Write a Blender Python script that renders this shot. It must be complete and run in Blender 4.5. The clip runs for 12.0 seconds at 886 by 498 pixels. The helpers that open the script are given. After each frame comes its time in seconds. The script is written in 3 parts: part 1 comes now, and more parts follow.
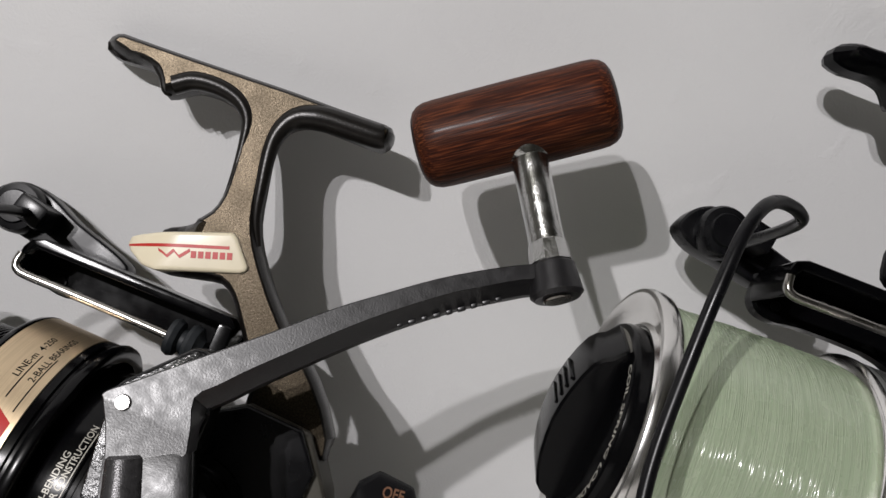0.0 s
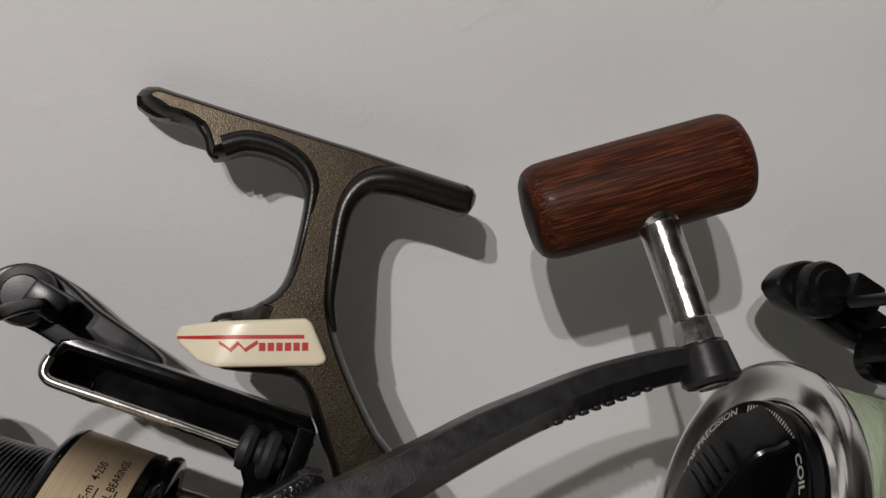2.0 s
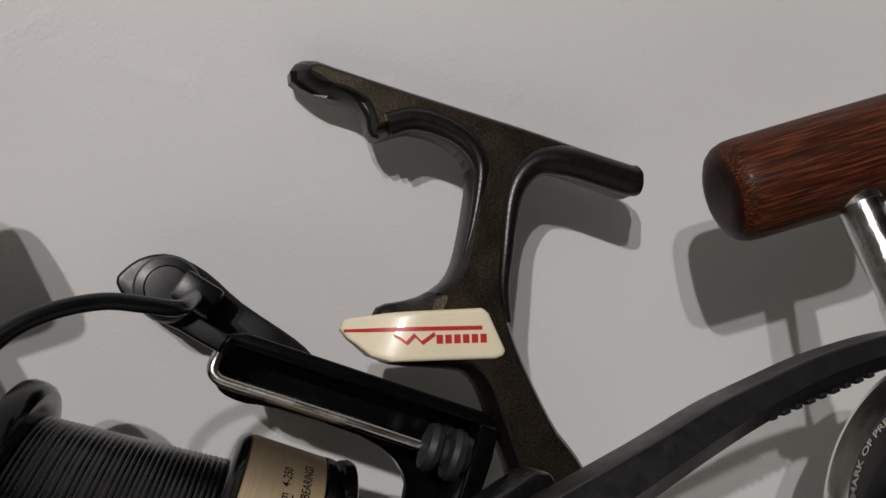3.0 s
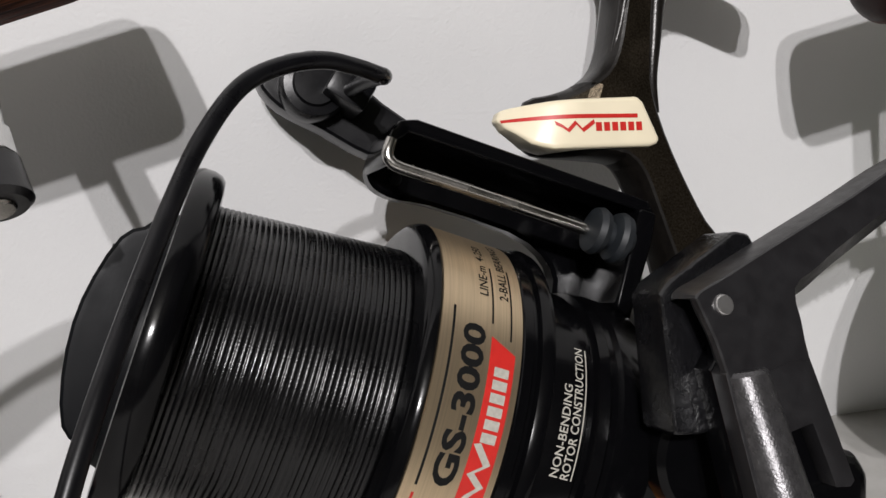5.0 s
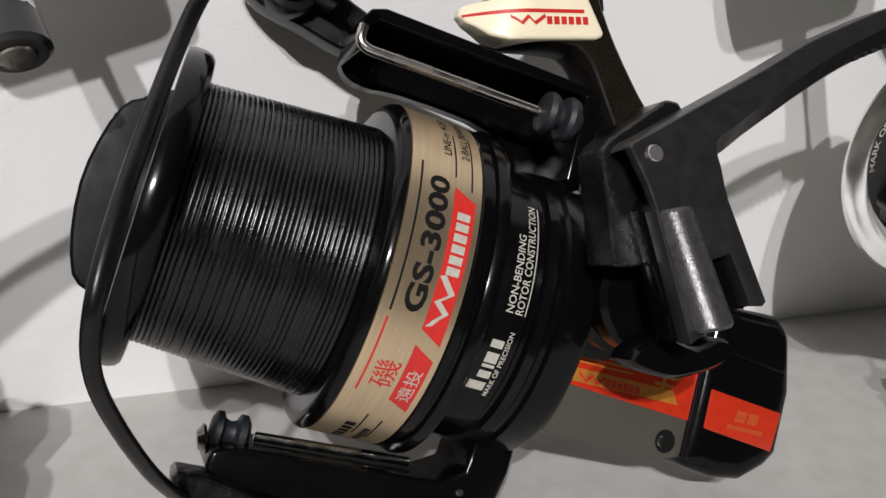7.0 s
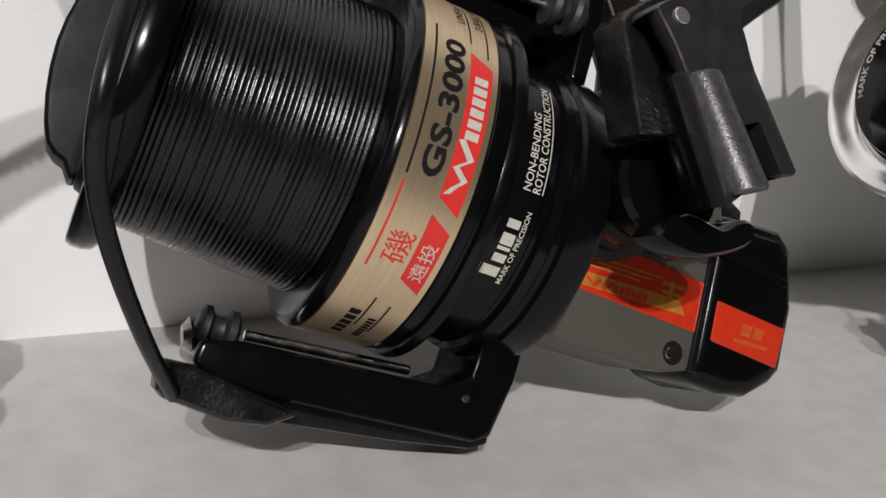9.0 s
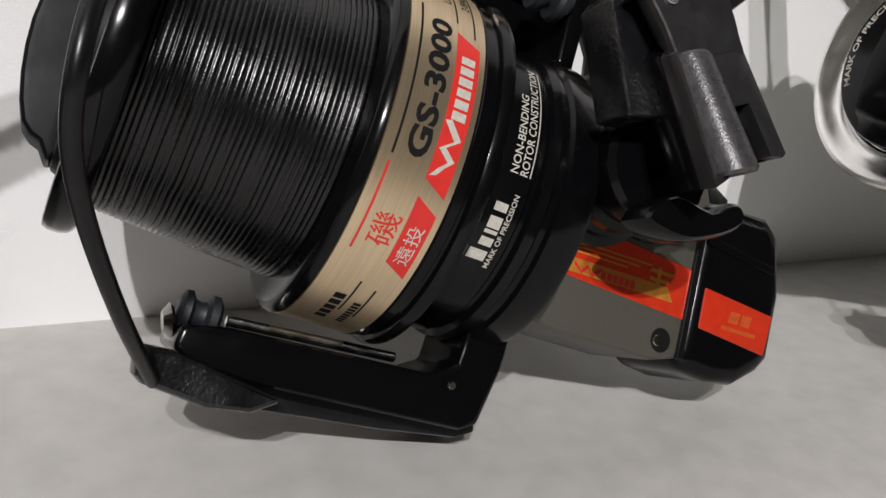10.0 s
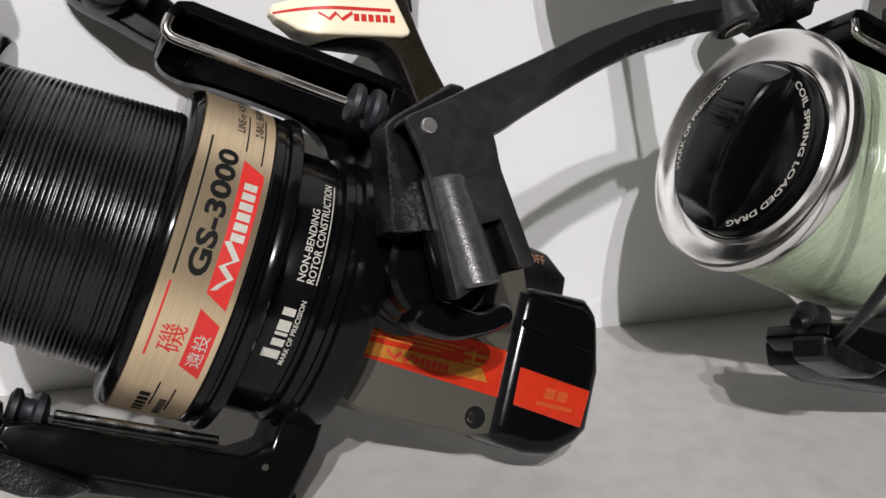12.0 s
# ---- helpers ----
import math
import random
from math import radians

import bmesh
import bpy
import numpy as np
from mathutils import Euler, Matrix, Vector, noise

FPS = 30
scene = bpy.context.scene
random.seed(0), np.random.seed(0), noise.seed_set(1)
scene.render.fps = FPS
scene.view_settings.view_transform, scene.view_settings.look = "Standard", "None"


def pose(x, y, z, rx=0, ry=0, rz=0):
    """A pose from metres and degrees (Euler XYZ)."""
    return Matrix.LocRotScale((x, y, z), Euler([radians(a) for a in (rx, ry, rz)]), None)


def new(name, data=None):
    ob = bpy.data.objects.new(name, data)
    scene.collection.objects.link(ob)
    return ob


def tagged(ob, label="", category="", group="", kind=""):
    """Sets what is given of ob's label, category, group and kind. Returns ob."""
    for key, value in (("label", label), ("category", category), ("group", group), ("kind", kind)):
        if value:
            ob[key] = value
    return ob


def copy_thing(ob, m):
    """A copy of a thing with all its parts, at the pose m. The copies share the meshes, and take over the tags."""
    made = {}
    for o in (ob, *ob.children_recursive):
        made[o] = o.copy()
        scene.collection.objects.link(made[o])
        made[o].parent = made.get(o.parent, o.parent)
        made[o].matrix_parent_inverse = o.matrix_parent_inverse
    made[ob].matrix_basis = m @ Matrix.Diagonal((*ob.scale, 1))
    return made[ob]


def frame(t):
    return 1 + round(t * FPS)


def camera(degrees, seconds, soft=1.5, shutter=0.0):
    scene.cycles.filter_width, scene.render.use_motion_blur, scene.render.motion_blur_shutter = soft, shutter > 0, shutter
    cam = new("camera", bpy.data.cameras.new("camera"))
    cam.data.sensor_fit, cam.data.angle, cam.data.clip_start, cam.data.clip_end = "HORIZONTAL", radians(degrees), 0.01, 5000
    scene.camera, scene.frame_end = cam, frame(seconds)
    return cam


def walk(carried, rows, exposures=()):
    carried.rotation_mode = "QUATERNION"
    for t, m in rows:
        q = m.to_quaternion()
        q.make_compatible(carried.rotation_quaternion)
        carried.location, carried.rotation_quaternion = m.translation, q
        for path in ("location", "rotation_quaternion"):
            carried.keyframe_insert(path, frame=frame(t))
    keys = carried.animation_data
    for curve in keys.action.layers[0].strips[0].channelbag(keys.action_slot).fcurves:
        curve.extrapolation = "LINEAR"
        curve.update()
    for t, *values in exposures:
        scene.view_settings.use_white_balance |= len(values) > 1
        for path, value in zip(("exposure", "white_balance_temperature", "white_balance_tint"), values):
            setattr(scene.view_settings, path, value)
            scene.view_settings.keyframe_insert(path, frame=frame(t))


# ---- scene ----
cam = camera(54.2, 12.0)
METRES, EYE, TILT, LEAN, TURN = 0.29, 0.1786, -17.9, -3.6, -2.45
ROWS = [
    (0.0, 0.0, 0.0, 0.0, 0.0, 0.0, -0.0),
    (0.5, -0.0158, -0.0032, 0.0222, -2.23, 0.46, 0.02),
    (1.0, -0.0385, 0.0334, 0.0386, -4.68, 0.65, 1.04),
    (1.5, -0.0939, 0.0648, 0.0485, -6.46, 0.75, 1.83),
    (2.0, -0.1696, 0.0963, 0.054, -8.38, 0.54, 2.34),
    (2.5, -0.2423, 0.1264, 0.052, -10.28, 0.44, 2.76),
    (3.0, -0.3179, 0.162, 0.0519, -11.37, 0.31, 3.11),
    (3.5, -0.3935, 0.19, 0.0372, -13.63, -0.62, 3.76),
    (3.7, -0.4140, 0.1978, 0.0300, -14.17, -1.49, 3.54),
    (5.3, -0.4746, 0.1869, -0.0189, -16.32, -6.80, 4.75),
    (5.5, -0.4772, 0.1775, -0.0205, -16.79, -6.98, 4.65),
    (6.0, -0.4844, 0.1413, -0.047, -17.32, -7.49, 4.67),
    (6.5, -0.5005, 0.1263, -0.0642, -17.42, -7.76, 4.68),
    (6.7, -0.4982, 0.1247, -0.0695, -17.74, -7.80, 4.73),
    (8.5, -0.5276, 0.1507, -0.1638, -21.66, -6.06, 4.38),
    (9.0, -0.5451, 0.1716, -0.1762, -23.01, -5.77, 4.19),
    (9.5, -0.551, 0.1816, -0.1836, -23.82, -5.75, 4.18),
    (10.0, -0.5443, 0.1794, -0.1865, -24.1, -5.86, 4.11),
    (10.5, -0.5464, 0.1712, -0.1723, -24.23, -5.72, 4.15),
    (11.0, -0.5267, 0.1373, -0.1605, -23.78, -4.89, 4.7),
    (11.5, -0.4862, 0.0918, -0.1436, -23.15, -4.47, 4.96),
    (12.0, -0.4299, 0.0656, -0.1414, -23.05, -4.29, 5.09),
]
EXPOSURES = [(0.0, -0.32, 6500, 10), (0.5, -0.41, 6550, 10), (1.5, -0.60, 6750, 10), (2.5, -0.64, 6700, 10), (3.7, -0.58, 6750, 10), (5.3, 0.13, 6500, 10), (8.5, 0.19, 6600, 10), (12.0, 0.34, 6450, 10)]
walk(cam, [(t, pose(0, 0, EYE, TILT, LEAN, TURN) @ pose(METRES * x, METRES * y, METRES * z, 90 + pitch, roll, yaw)) for t, x, y, z, yaw, pitch, roll in ROWS], EXPOSURES)
WALL, LEANS, LAMP = 0.2425, 0.045, 96.0


# ---- light and room ----
def lamp(name, at, watts, size, colour):
    data = bpy.data.lights.new(name, "POINT")
    data.energy, data.shadow_soft_size, data.color = watts, size, colour
    ob = new(name, data)
    ob.location = at
    return ob


lamp("ceiling_lamp_one", (-0.825, -1.15, 1.32), LAMP, 0.016, (1.0, 0.970, 0.985))
lamp("ceiling_lamp_two", (-0.66, -1.225, 1.315), LAMP * 0.62, 0.016, (1.0, 0.970, 0.985))
world = bpy.data.worlds.new("world")
scene.world = world
world.use_nodes = True
world.node_tree.nodes["Background"].inputs["Color"].default_value = (0.5, 0.5, 0.48, 1)
world.node_tree.nodes["Background"].inputs["Strength"].default_value = 0.002


# ---- materials ----
def material(name, colour, rough=0.5, metal=0.0, coat=0.0, vary=0.0, vary_scale=200.0, bump=0.0, bump_scale=2000.0,
             stretch=(1, 1, 1), second=None, rough_vary=0.0, sheen_rough=0.1, detail=4.0, specular=0.5, wear_scale=130.0):
    """Principled material with colour noise at a coarse scale, fine relief, and worn roughness."""
    m = bpy.data.materials.new(name)
    m.use_nodes = True
    nt = m.node_tree
    n, l = nt.nodes, nt.links
    b = n["Principled BSDF"]
    b.inputs["Base Color"].default_value = (*colour, 1)
    b.inputs["Roughness"].default_value = rough
    b.inputs["Metallic"].default_value = metal
    b.inputs["Coat Weight"].default_value = coat
    b.inputs["Coat Roughness"].default_value = sheen_rough
    b.inputs["Specular IOR Level"].default_value = specular
    tc = n.new("ShaderNodeTexCoord")
    mp = n.new("ShaderNodeMapping")
    mp.inputs["Scale"].default_value = stretch
    l.new(tc.outputs["Object"], mp.inputs["Vector"])
    if vary or second:
        t = n.new("ShaderNodeTexNoise")
        t.inputs["Scale"].default_value = vary_scale
        t.inputs["Detail"].default_value = detail
        l.new(mp.outputs["Vector"], t.inputs["Vector"])
        r = n.new("ShaderNodeValToRGB")
        r.color_ramp.elements[0].position, r.color_ramp.elements[1].position = 0.32, 0.68
        lo = second or tuple(c * (1 - vary) for c in colour)
        r.color_ramp.elements[0].color = (*lo, 1)
        r.color_ramp.elements[1].color = (*colour, 1)
        l.new(t.outputs["Fac"], r.inputs["Fac"])
        l.new(r.outputs["Color"], b.inputs["Base Color"])
    if rough_vary:
        t2 = n.new("ShaderNodeTexNoise")
        t2.inputs["Scale"].default_value = wear_scale
        t2.inputs["Detail"].default_value = 5.0
        l.new(tc.outputs["Object"], t2.inputs["Vector"])
        mr = n.new("ShaderNodeMapRange")
        mr.inputs["From Min"].default_value, mr.inputs["From Max"].default_value = 0.35, 0.65
        mr.inputs["To Min"].default_value, mr.inputs["To Max"].default_value = max(0.03, rough - rough_vary), rough + rough_vary
        l.new(t2.outputs["Fac"], mr.inputs["Value"])
        l.new(mr.outputs["Result"], b.inputs["Roughness"])
    if bump:
        t3 = n.new("ShaderNodeTexNoise")
        t3.inputs["Scale"].default_value = bump_scale
        t3.inputs["Detail"].default_value = 3.0
        l.new(mp.outputs["Vector"], t3.inputs["Vector"])
        bp = n.new("ShaderNodeBump")
        bp.inputs["Strength"].default_value = bump
        bp.inputs["Distance"].default_value = 0.0003
        l.new(t3.outputs["Fac"], bp.inputs["Height"])
        l.new(bp.outputs["Normal"], b.inputs["Normal"])
    return m


def plaster(name, colour, second, bump):
    """Painted board: broad tone drift, smudges, fine orange-peel relief."""
    m = material(name, colour, 0.62, second=second, vary_scale=9.0, detail=6.0, bump=bump, bump_scale=1250.0)
    n, l = m.node_tree.nodes, m.node_tree.links
    tc = n.new("ShaderNodeTexCoord")
    lumps = n.new("ShaderNodeTexNoise")
    lumps.inputs["Scale"].default_value, lumps.inputs["Detail"].default_value = 48.0, 5.0
    lumps.inputs["Distortion"].default_value = 0.6
    l.new(tc.outputs["Object"], lumps.inputs["Vector"])
    keep = n.new("ShaderNodeMapRange")
    keep.inputs["From Min"].default_value, keep.inputs["From Max"].default_value = 0.60, 0.76
    l.new(lumps.outputs["Fac"], keep.inputs["Value"])
    bp = n.new("ShaderNodeBump")
    bp.inputs["Strength"].default_value, bp.inputs["Distance"].default_value = 0.3, 0.0006
    l.new(keep.outputs["Result"], bp.inputs["Height"])
    fine = next(k for k in n if k.bl_idname == "ShaderNodeBump" and k != bp)
    l.new(bp.outputs["Normal"], fine.inputs["Normal"])
    return m


BLACK = material("black_lacquer", (0.002, 0.002, 0.0024), 0.17, bump=0.02, bump_scale=900, rough_vary=0.05, specular=0.21)
SATIN = material("black_satin", (0.005, 0.005, 0.006), 0.31, bump=0.035, bump_scale=1800, rough_vary=0.07, vary=0.4, vary_scale=300, specular=0.28)
CRANKM = material("worn_black_paint", (0.0125, 0.012, 0.013), 0.34, bump=0.10, bump_scale=2400, rough_vary=0.05, second=(0.0095, 0.009, 0.0098), vary_scale=260, specular=0.6, wear_scale=420.0)
# Paler and more metallic than the arm paint, to strengthen the lamp's streak.
HINGEM = material("gloss_lifted_hinge_paint", (0.095, 0.093, 0.095), 0.30, metal=0.65, bump=0.24, bump_scale=3000, rough_vary=0.05, second=(0.066, 0.064, 0.066), vary_scale=900, wear_scale=500.0)
CAP = material("smooth_black_plastic", (0.0028, 0.0032, 0.004), 0.44, bump=0.03, bump_scale=1500, rough_vary=0.05, specular=0.11)
CHIPPED = material("chipped_black_paint", (0.006, 0.006, 0.007), 0.22, bump=0.5, bump_scale=1300, rough_vary=0.10, vary=0.4, vary_scale=500, specular=0.5)
RUBBER = material("slate_rubber", (0.010, 0.013, 0.016), 0.55, bump=0.1, vary=0.3)
BRONZE = material("bronze_flake", (0.082, 0.066, 0.047), 0.33, metal=0.95, second=(0.030, 0.024, 0.016), vary_scale=2300, bump=0.22, bump_scale=3400, rough_vary=0.05)
DARKBRONZE = material("dark_bronze_edge", (0.014, 0.012, 0.010), 0.30, metal=0.3, second=(0.007, 0.006, 0.0055), vary_scale=900, bump=0.15, bump_scale=2200)
GREYBRONZE = material("grey_bronze_housing", (0.072, 0.067, 0.055), 0.44, metal=0.25, second=(0.066, 0.062, 0.050), vary_scale=900, bump=0.1, bump_scale=2400)
CREAM = material("cream_plastic", (0.80, 0.72, 0.53), 0.34, vary=0.06, vary_scale=120, bump=0.03, coat=0.2)
RED = material("red_print", (0.52, 0.018, 0.013), 0.42, vary=0.12, vary_scale=500)
VERMILION = material("vermilion_foil", (0.46, 0.026, 0.008), 0.26, vary=0.15, vary_scale=400, coat=0.3, bump=0.03)
GOLDPRINT = material("gold_print", (0.50, 0.20, 0.028), 0.36, metal=0.3, vary=0.2, vary_scale=600)
GOLD = material("brushed_gold_foil", (0.74, 0.58, 0.38), 0.31, metal=0.9, second=(0.63, 0.49, 0.325), vary_scale=60, stretch=(60, 1, 1), bump=0.10, bump_scale=90)


def brushed(m, amount):
    """Turns the gloss into streaks that run round the object's x axis."""
    b = m.node_tree.nodes["Principled BSDF"]
    t = m.node_tree.nodes.new("ShaderNodeTangent")
    t.direction_type, t.axis = "RADIAL", "X"
    m.node_tree.links.new(t.outputs["Tangent"], b.inputs["Tangent"])
    b.inputs["Anisotropic"].default_value = amount


brushed(GOLD, 0.65)
COPPER = material("dim_copper_print", (0.24, 0.12, 0.07), 0.45, metal=0.2, vary=0.2, vary_scale=900)
DULLGOLD = material("faded_gold_print", (0.46, 0.070, 0.014), 0.4, vary=0.3, vary_scale=700)
INK = material("black_print", (0.006, 0.006, 0.006), 0.6, vary=0.2, specular=0.12)
PALEINK = material("silver_print", (0.52, 0.50, 0.44), 0.42, metal=0.2, vary=0.2, vary_scale=1500)
CHROME = material("worn_chrome", (0.62, 0.62, 0.61), 0.17, metal=1.0, bump=0.22, bump_scale=2200, rough_vary=0.09, wear_scale=420.0)
STEEL = material("dull_steel", (0.36, 0.34, 0.31), 0.24, metal=1.0, bump=0.05, bump_scale=900, rough_vary=0.08)
GUARD = material("guard_rod_steel", (0.50, 0.48, 0.45), 0.24, metal=1.0, bump=0.08, bump_scale=900, rough_vary=0.08)
BRIGHT = material("bright_pin_steel", (0.50, 0.49, 0.48), 0.32, metal=0.9, bump=0.05, bump_scale=900, rough_vary=0.05)
POLISHED = material("polished_alloy", (0.82, 0.81, 0.79), 0.20, metal=1.0, bump=0.02, bump_scale=200, rough_vary=0.05)
THREAD = material("black_wound_line", (0.003, 0.003, 0.0034), 0.24, bump=0.15, bump_scale=3000, rough_vary=0.08, vary=0.4, vary_scale=1200, specular=0.42)
GREY = material("silver_grey_band", (0.30, 0.31, 0.30), 0.35, metal=0.5, vary=0.1, vary_scale=80, stretch=(30, 1, 1))
brushed(POLISHED, 0.5)
WALLM = plaster("white_painted_board", (0.78, 0.78, 0.775), (0.735, 0.735, 0.73), 0.38)
SHELFM = material("pale_grey_laminate", (0.47, 0.46, 0.44), 0.55, second=(0.41, 0.40, 0.38), vary_scale=120, detail=8.0, bump=0.12, bump_scale=350)
# Tone of the unseen shell, set for how much light bounces into shadows.
ROOMM = material("unseen_room_shell", (0.045, 0.044, 0.034), 0.8, vary=0.1, vary_scale=3.0)


def green_line():
    """Pale green translucent monofilament, laid in fine turns with streaky tone and gloss."""
    m = material("green_monofilament", (0.38, 0.45, 0.315), 0.27, second=(0.325, 0.395, 0.27), vary_scale=40, detail=6.0,
                 bump=0.32, bump_scale=90.0, stretch=(26, 1, 1), rough_vary=0.08, specular=1.0)
    b = m.node_tree.nodes["Principled BSDF"]
    b.inputs["Subsurface Weight"].default_value = 0.25
    b.inputs["Subsurface Radius"].default_value = (0.002, 0.003, 0.002)
    b.inputs["Subsurface Scale"].default_value = 0.5
    return m


def wood_grain():
    """Varnished dark red-brown hardwood; grain runs along the object's own x axis."""
    m = bpy.data.materials.new("varnished_rosewood")
    m.use_nodes = True
    n, l = m.node_tree.nodes, m.node_tree.links
    b = n["Principled BSDF"]
    tc = n.new("ShaderNodeTexCoord")
    mp = n.new("ShaderNodeMapping")
    mp.inputs["Scale"].default_value = (0.04, 1.0, 1.0)
    l.new(tc.outputs["Object"], mp.inputs["Vector"])
    t = n.new("ShaderNodeTexNoise")
    t.inputs["Scale"].default_value, t.inputs["Detail"].default_value, t.inputs["Distortion"].default_value = 2600, 6, 0.15
    l.new(mp.outputs["Vector"], t.inputs["Vector"])
    r = n.new("ShaderNodeValToRGB")
    e = r.color_ramp.elements
    e[0].position, e[0].color = 0.32, (0.021, 0.0065, 0.0042, 1)
    e[1].position, e[1].color = 0.70, (0.20, 0.052, 0.02, 1)
    k = e.new(0.5)
    k.color = (0.062, 0.0145, 0.0065, 1)
    l.new(t.outputs["Fac"], r.inputs["Fac"])
    t2 = n.new("ShaderNodeTexNoise")
    t2.inputs["Scale"].default_value, t2.inputs["Detail"].default_value = 110, 3
    l.new(mp.outputs["Vector"], t2.inputs["Vector"])
    mix = n.new("ShaderNodeMix")
    mix.data_type, mix.blend_type = "RGBA", "MULTIPLY"
    mix.inputs["Factor"].default_value = 0.55
    l.new(r.outputs["Color"], mix.inputs["A"])
    l.new(t2.outputs["Color"], mix.inputs["B"])
    l.new(mix.outputs["Result"], b.inputs["Base Color"])
    b.inputs["Roughness"].default_value = 0.46
    b.inputs["Specular IOR Level"].default_value = 0.12
    b.inputs["Coat Weight"].default_value = 0.03
    b.inputs["Coat Roughness"].default_value = 0.16
    bp = n.new("ShaderNodeBump")
    bp.inputs["Strength"].default_value, bp.inputs["Distance"].default_value = 0.4, 0.0003
    l.new(t.outputs["Fac"], bp.inputs["Height"])
    l.new(bp.outputs["Normal"], b.inputs["Normal"])
    return m


GREENLINE = green_line()
STRAND = material("clear_green_strand", (0.37, 0.44, 0.305), 0.10, vary=0.12, vary_scale=300, specular=1.0)
WOOD = wood_grain()
ENDGRAIN = material("dark_end_grain", (0.024, 0.008, 0.005), 0.40, second=(0.012, 0.004, 0.003), vary_scale=900, bump=0.1, specular=0.2)


# ---- mesh helpers; every thing below is drawn in millimetres ----
MM = 0.001


def part(name, bm, mat, parent, label="", angle=35.0, mats=None):
    """Links a bmesh drawn in millimetres as one mesh object under a thing or a part."""
    for v in bm.verts:
        v.co *= MM
    bm.normal_update()
    lim = radians(angle)
    for f in bm.faces:
        f.smooth = True
    for e in bm.edges:
        if len(e.link_faces) == 2 and e.calc_face_angle(0) > lim:
            e.smooth = False
    me = bpy.data.meshes.new(name)
    bm.to_mesh(me)
    bm.free()
    for m in (mats or [mat]):
        me.materials.append(m)
    ob = new(name, me)
    ob.parent = parent
    if label:
        ob["label"] = label
    return ob


def join(*bms):
    """One bmesh of several."""
    out = bms[0]
    for b in bms[1:]:
        tmp = bpy.data.meshes.new("tmp")
        b.to_mesh(tmp)
        b.free()
        out.from_mesh(tmp)
        bpy.data.meshes.remove(tmp)
    return out


def revolve(profile, seg=96, centre=(0, 0), axis="x"):
    """Turns (along, radius) pairs round an axis: x through (y, z) = centre, or y through (x, z) = centre."""
    bm = bmesh.new()
    rings = []
    for s, r in profile:
        if r < 1e-6:
            a = [bm.verts.new((s, centre[0], centre[1]) if axis == "x" else (centre[0], s, centre[1]))]
        else:
            a = []
            for i in range(seg):
                t = 2 * math.pi * i / seg
                c, d = r * math.cos(t), r * math.sin(t)
                a.append(bm.verts.new((s, centre[0] + c, centre[1] + d) if axis == "x" else (centre[0] + d, s, centre[1] + c)))
        rings.append(a)
    for a, b in zip(rings, rings[1:]):
        for i in range(seg):
            j = (i + 1) % seg
            q = [a[i % len(a)], a[j % len(a)], b[j % len(b)], b[i % len(b)]]
            q = list(dict.fromkeys(q))
            if len(q) > 2:
                bm.faces.new(q)
    bmesh.ops.recalc_face_normals(bm, faces=bm.faces)
    return bm


def smooth_path(pts, per=6):
    """Catmull-Rom through the points."""
    P = [Vector(p) for p in pts]
    P = [2 * P[0] - P[1]] + P + [2 * P[-1] - P[-2]]
    out = []
    for i in range(1, len(P) - 2):
        a, b, c, d = P[i - 1:i + 3]
        for k in range(per):
            t = k / per
            out.append(0.5 * ((2 * b) + (c - a) * t + (2 * a - 5 * b + 4 * c - d) * t * t + (3 * b - a - 3 * c + d) * t ** 3))
    out.append(P[-2])
    return out


def tube(pts, radius, seg=14, per=6):
    """A round bar along a smooth path; radius is a number or a function of 0..1."""
    path = smooth_path(pts, per) if per > 1 else [Vector(p) for p in pts]
    bm = bmesh.new()
    rings, n = [], len(path)
    side = None
    for i, p in enumerate(path):
        d = (path[min(i + 1, n - 1)] - path[max(i - 1, 0)]).normalized()
        if side is None:
            side = d.orthogonal().normalized()
        side = (side - d * side.dot(d)).normalized()
        up = d.cross(side)
        r = radius(i / (n - 1)) if callable(radius) else radius
        rings.append([bm.verts.new(p + r * (side * math.cos(a) + up * math.sin(a))) for a in (2 * math.pi * k / seg for k in range(seg))])
    for a, b in zip(rings, rings[1:]):
        for i in range(seg):
            bm.faces.new((a[i], a[(i + 1) % seg], b[(i + 1) % seg], b[i]))
    bm.faces.new(rings[0][::-1])
    bm.faces.new(rings[-1])
    bmesh.ops.recalc_face_normals(bm, faces=bm.faces)
    return bm


def rod(a, b, r0, r1=None, seg=32, bevel=0.4):
    """A straight bar from a to b with eased ends."""
    a, b = Vector(a), Vector(b)
    r1 = r0 if r1 is None else r1
    d = b - a
    L = d.length
    bm = revolve([(0, 0), (0, r0 - bevel), (bevel, r0), (L - bevel, r1), (L, r1 - bevel), (L, 0)], seg)
    bm.transform(Matrix.Translation(a) @ d.to_track_quat("X", "Z").to_matrix().to_4x4())
    return bm


def ease(bm, width, segments=2, angle=30):
    """Rounds the sharp edges."""
    ed = [e for e in bm.edges if len(e.link_faces) == 2 and e.calc_face_angle(0) > radians(angle)]
    bmesh.ops.bevel(bm, geom=ed, offset=width, segments=segments, profile=0.6, affect="EDGES", clamp_overlap=True)
    return bm


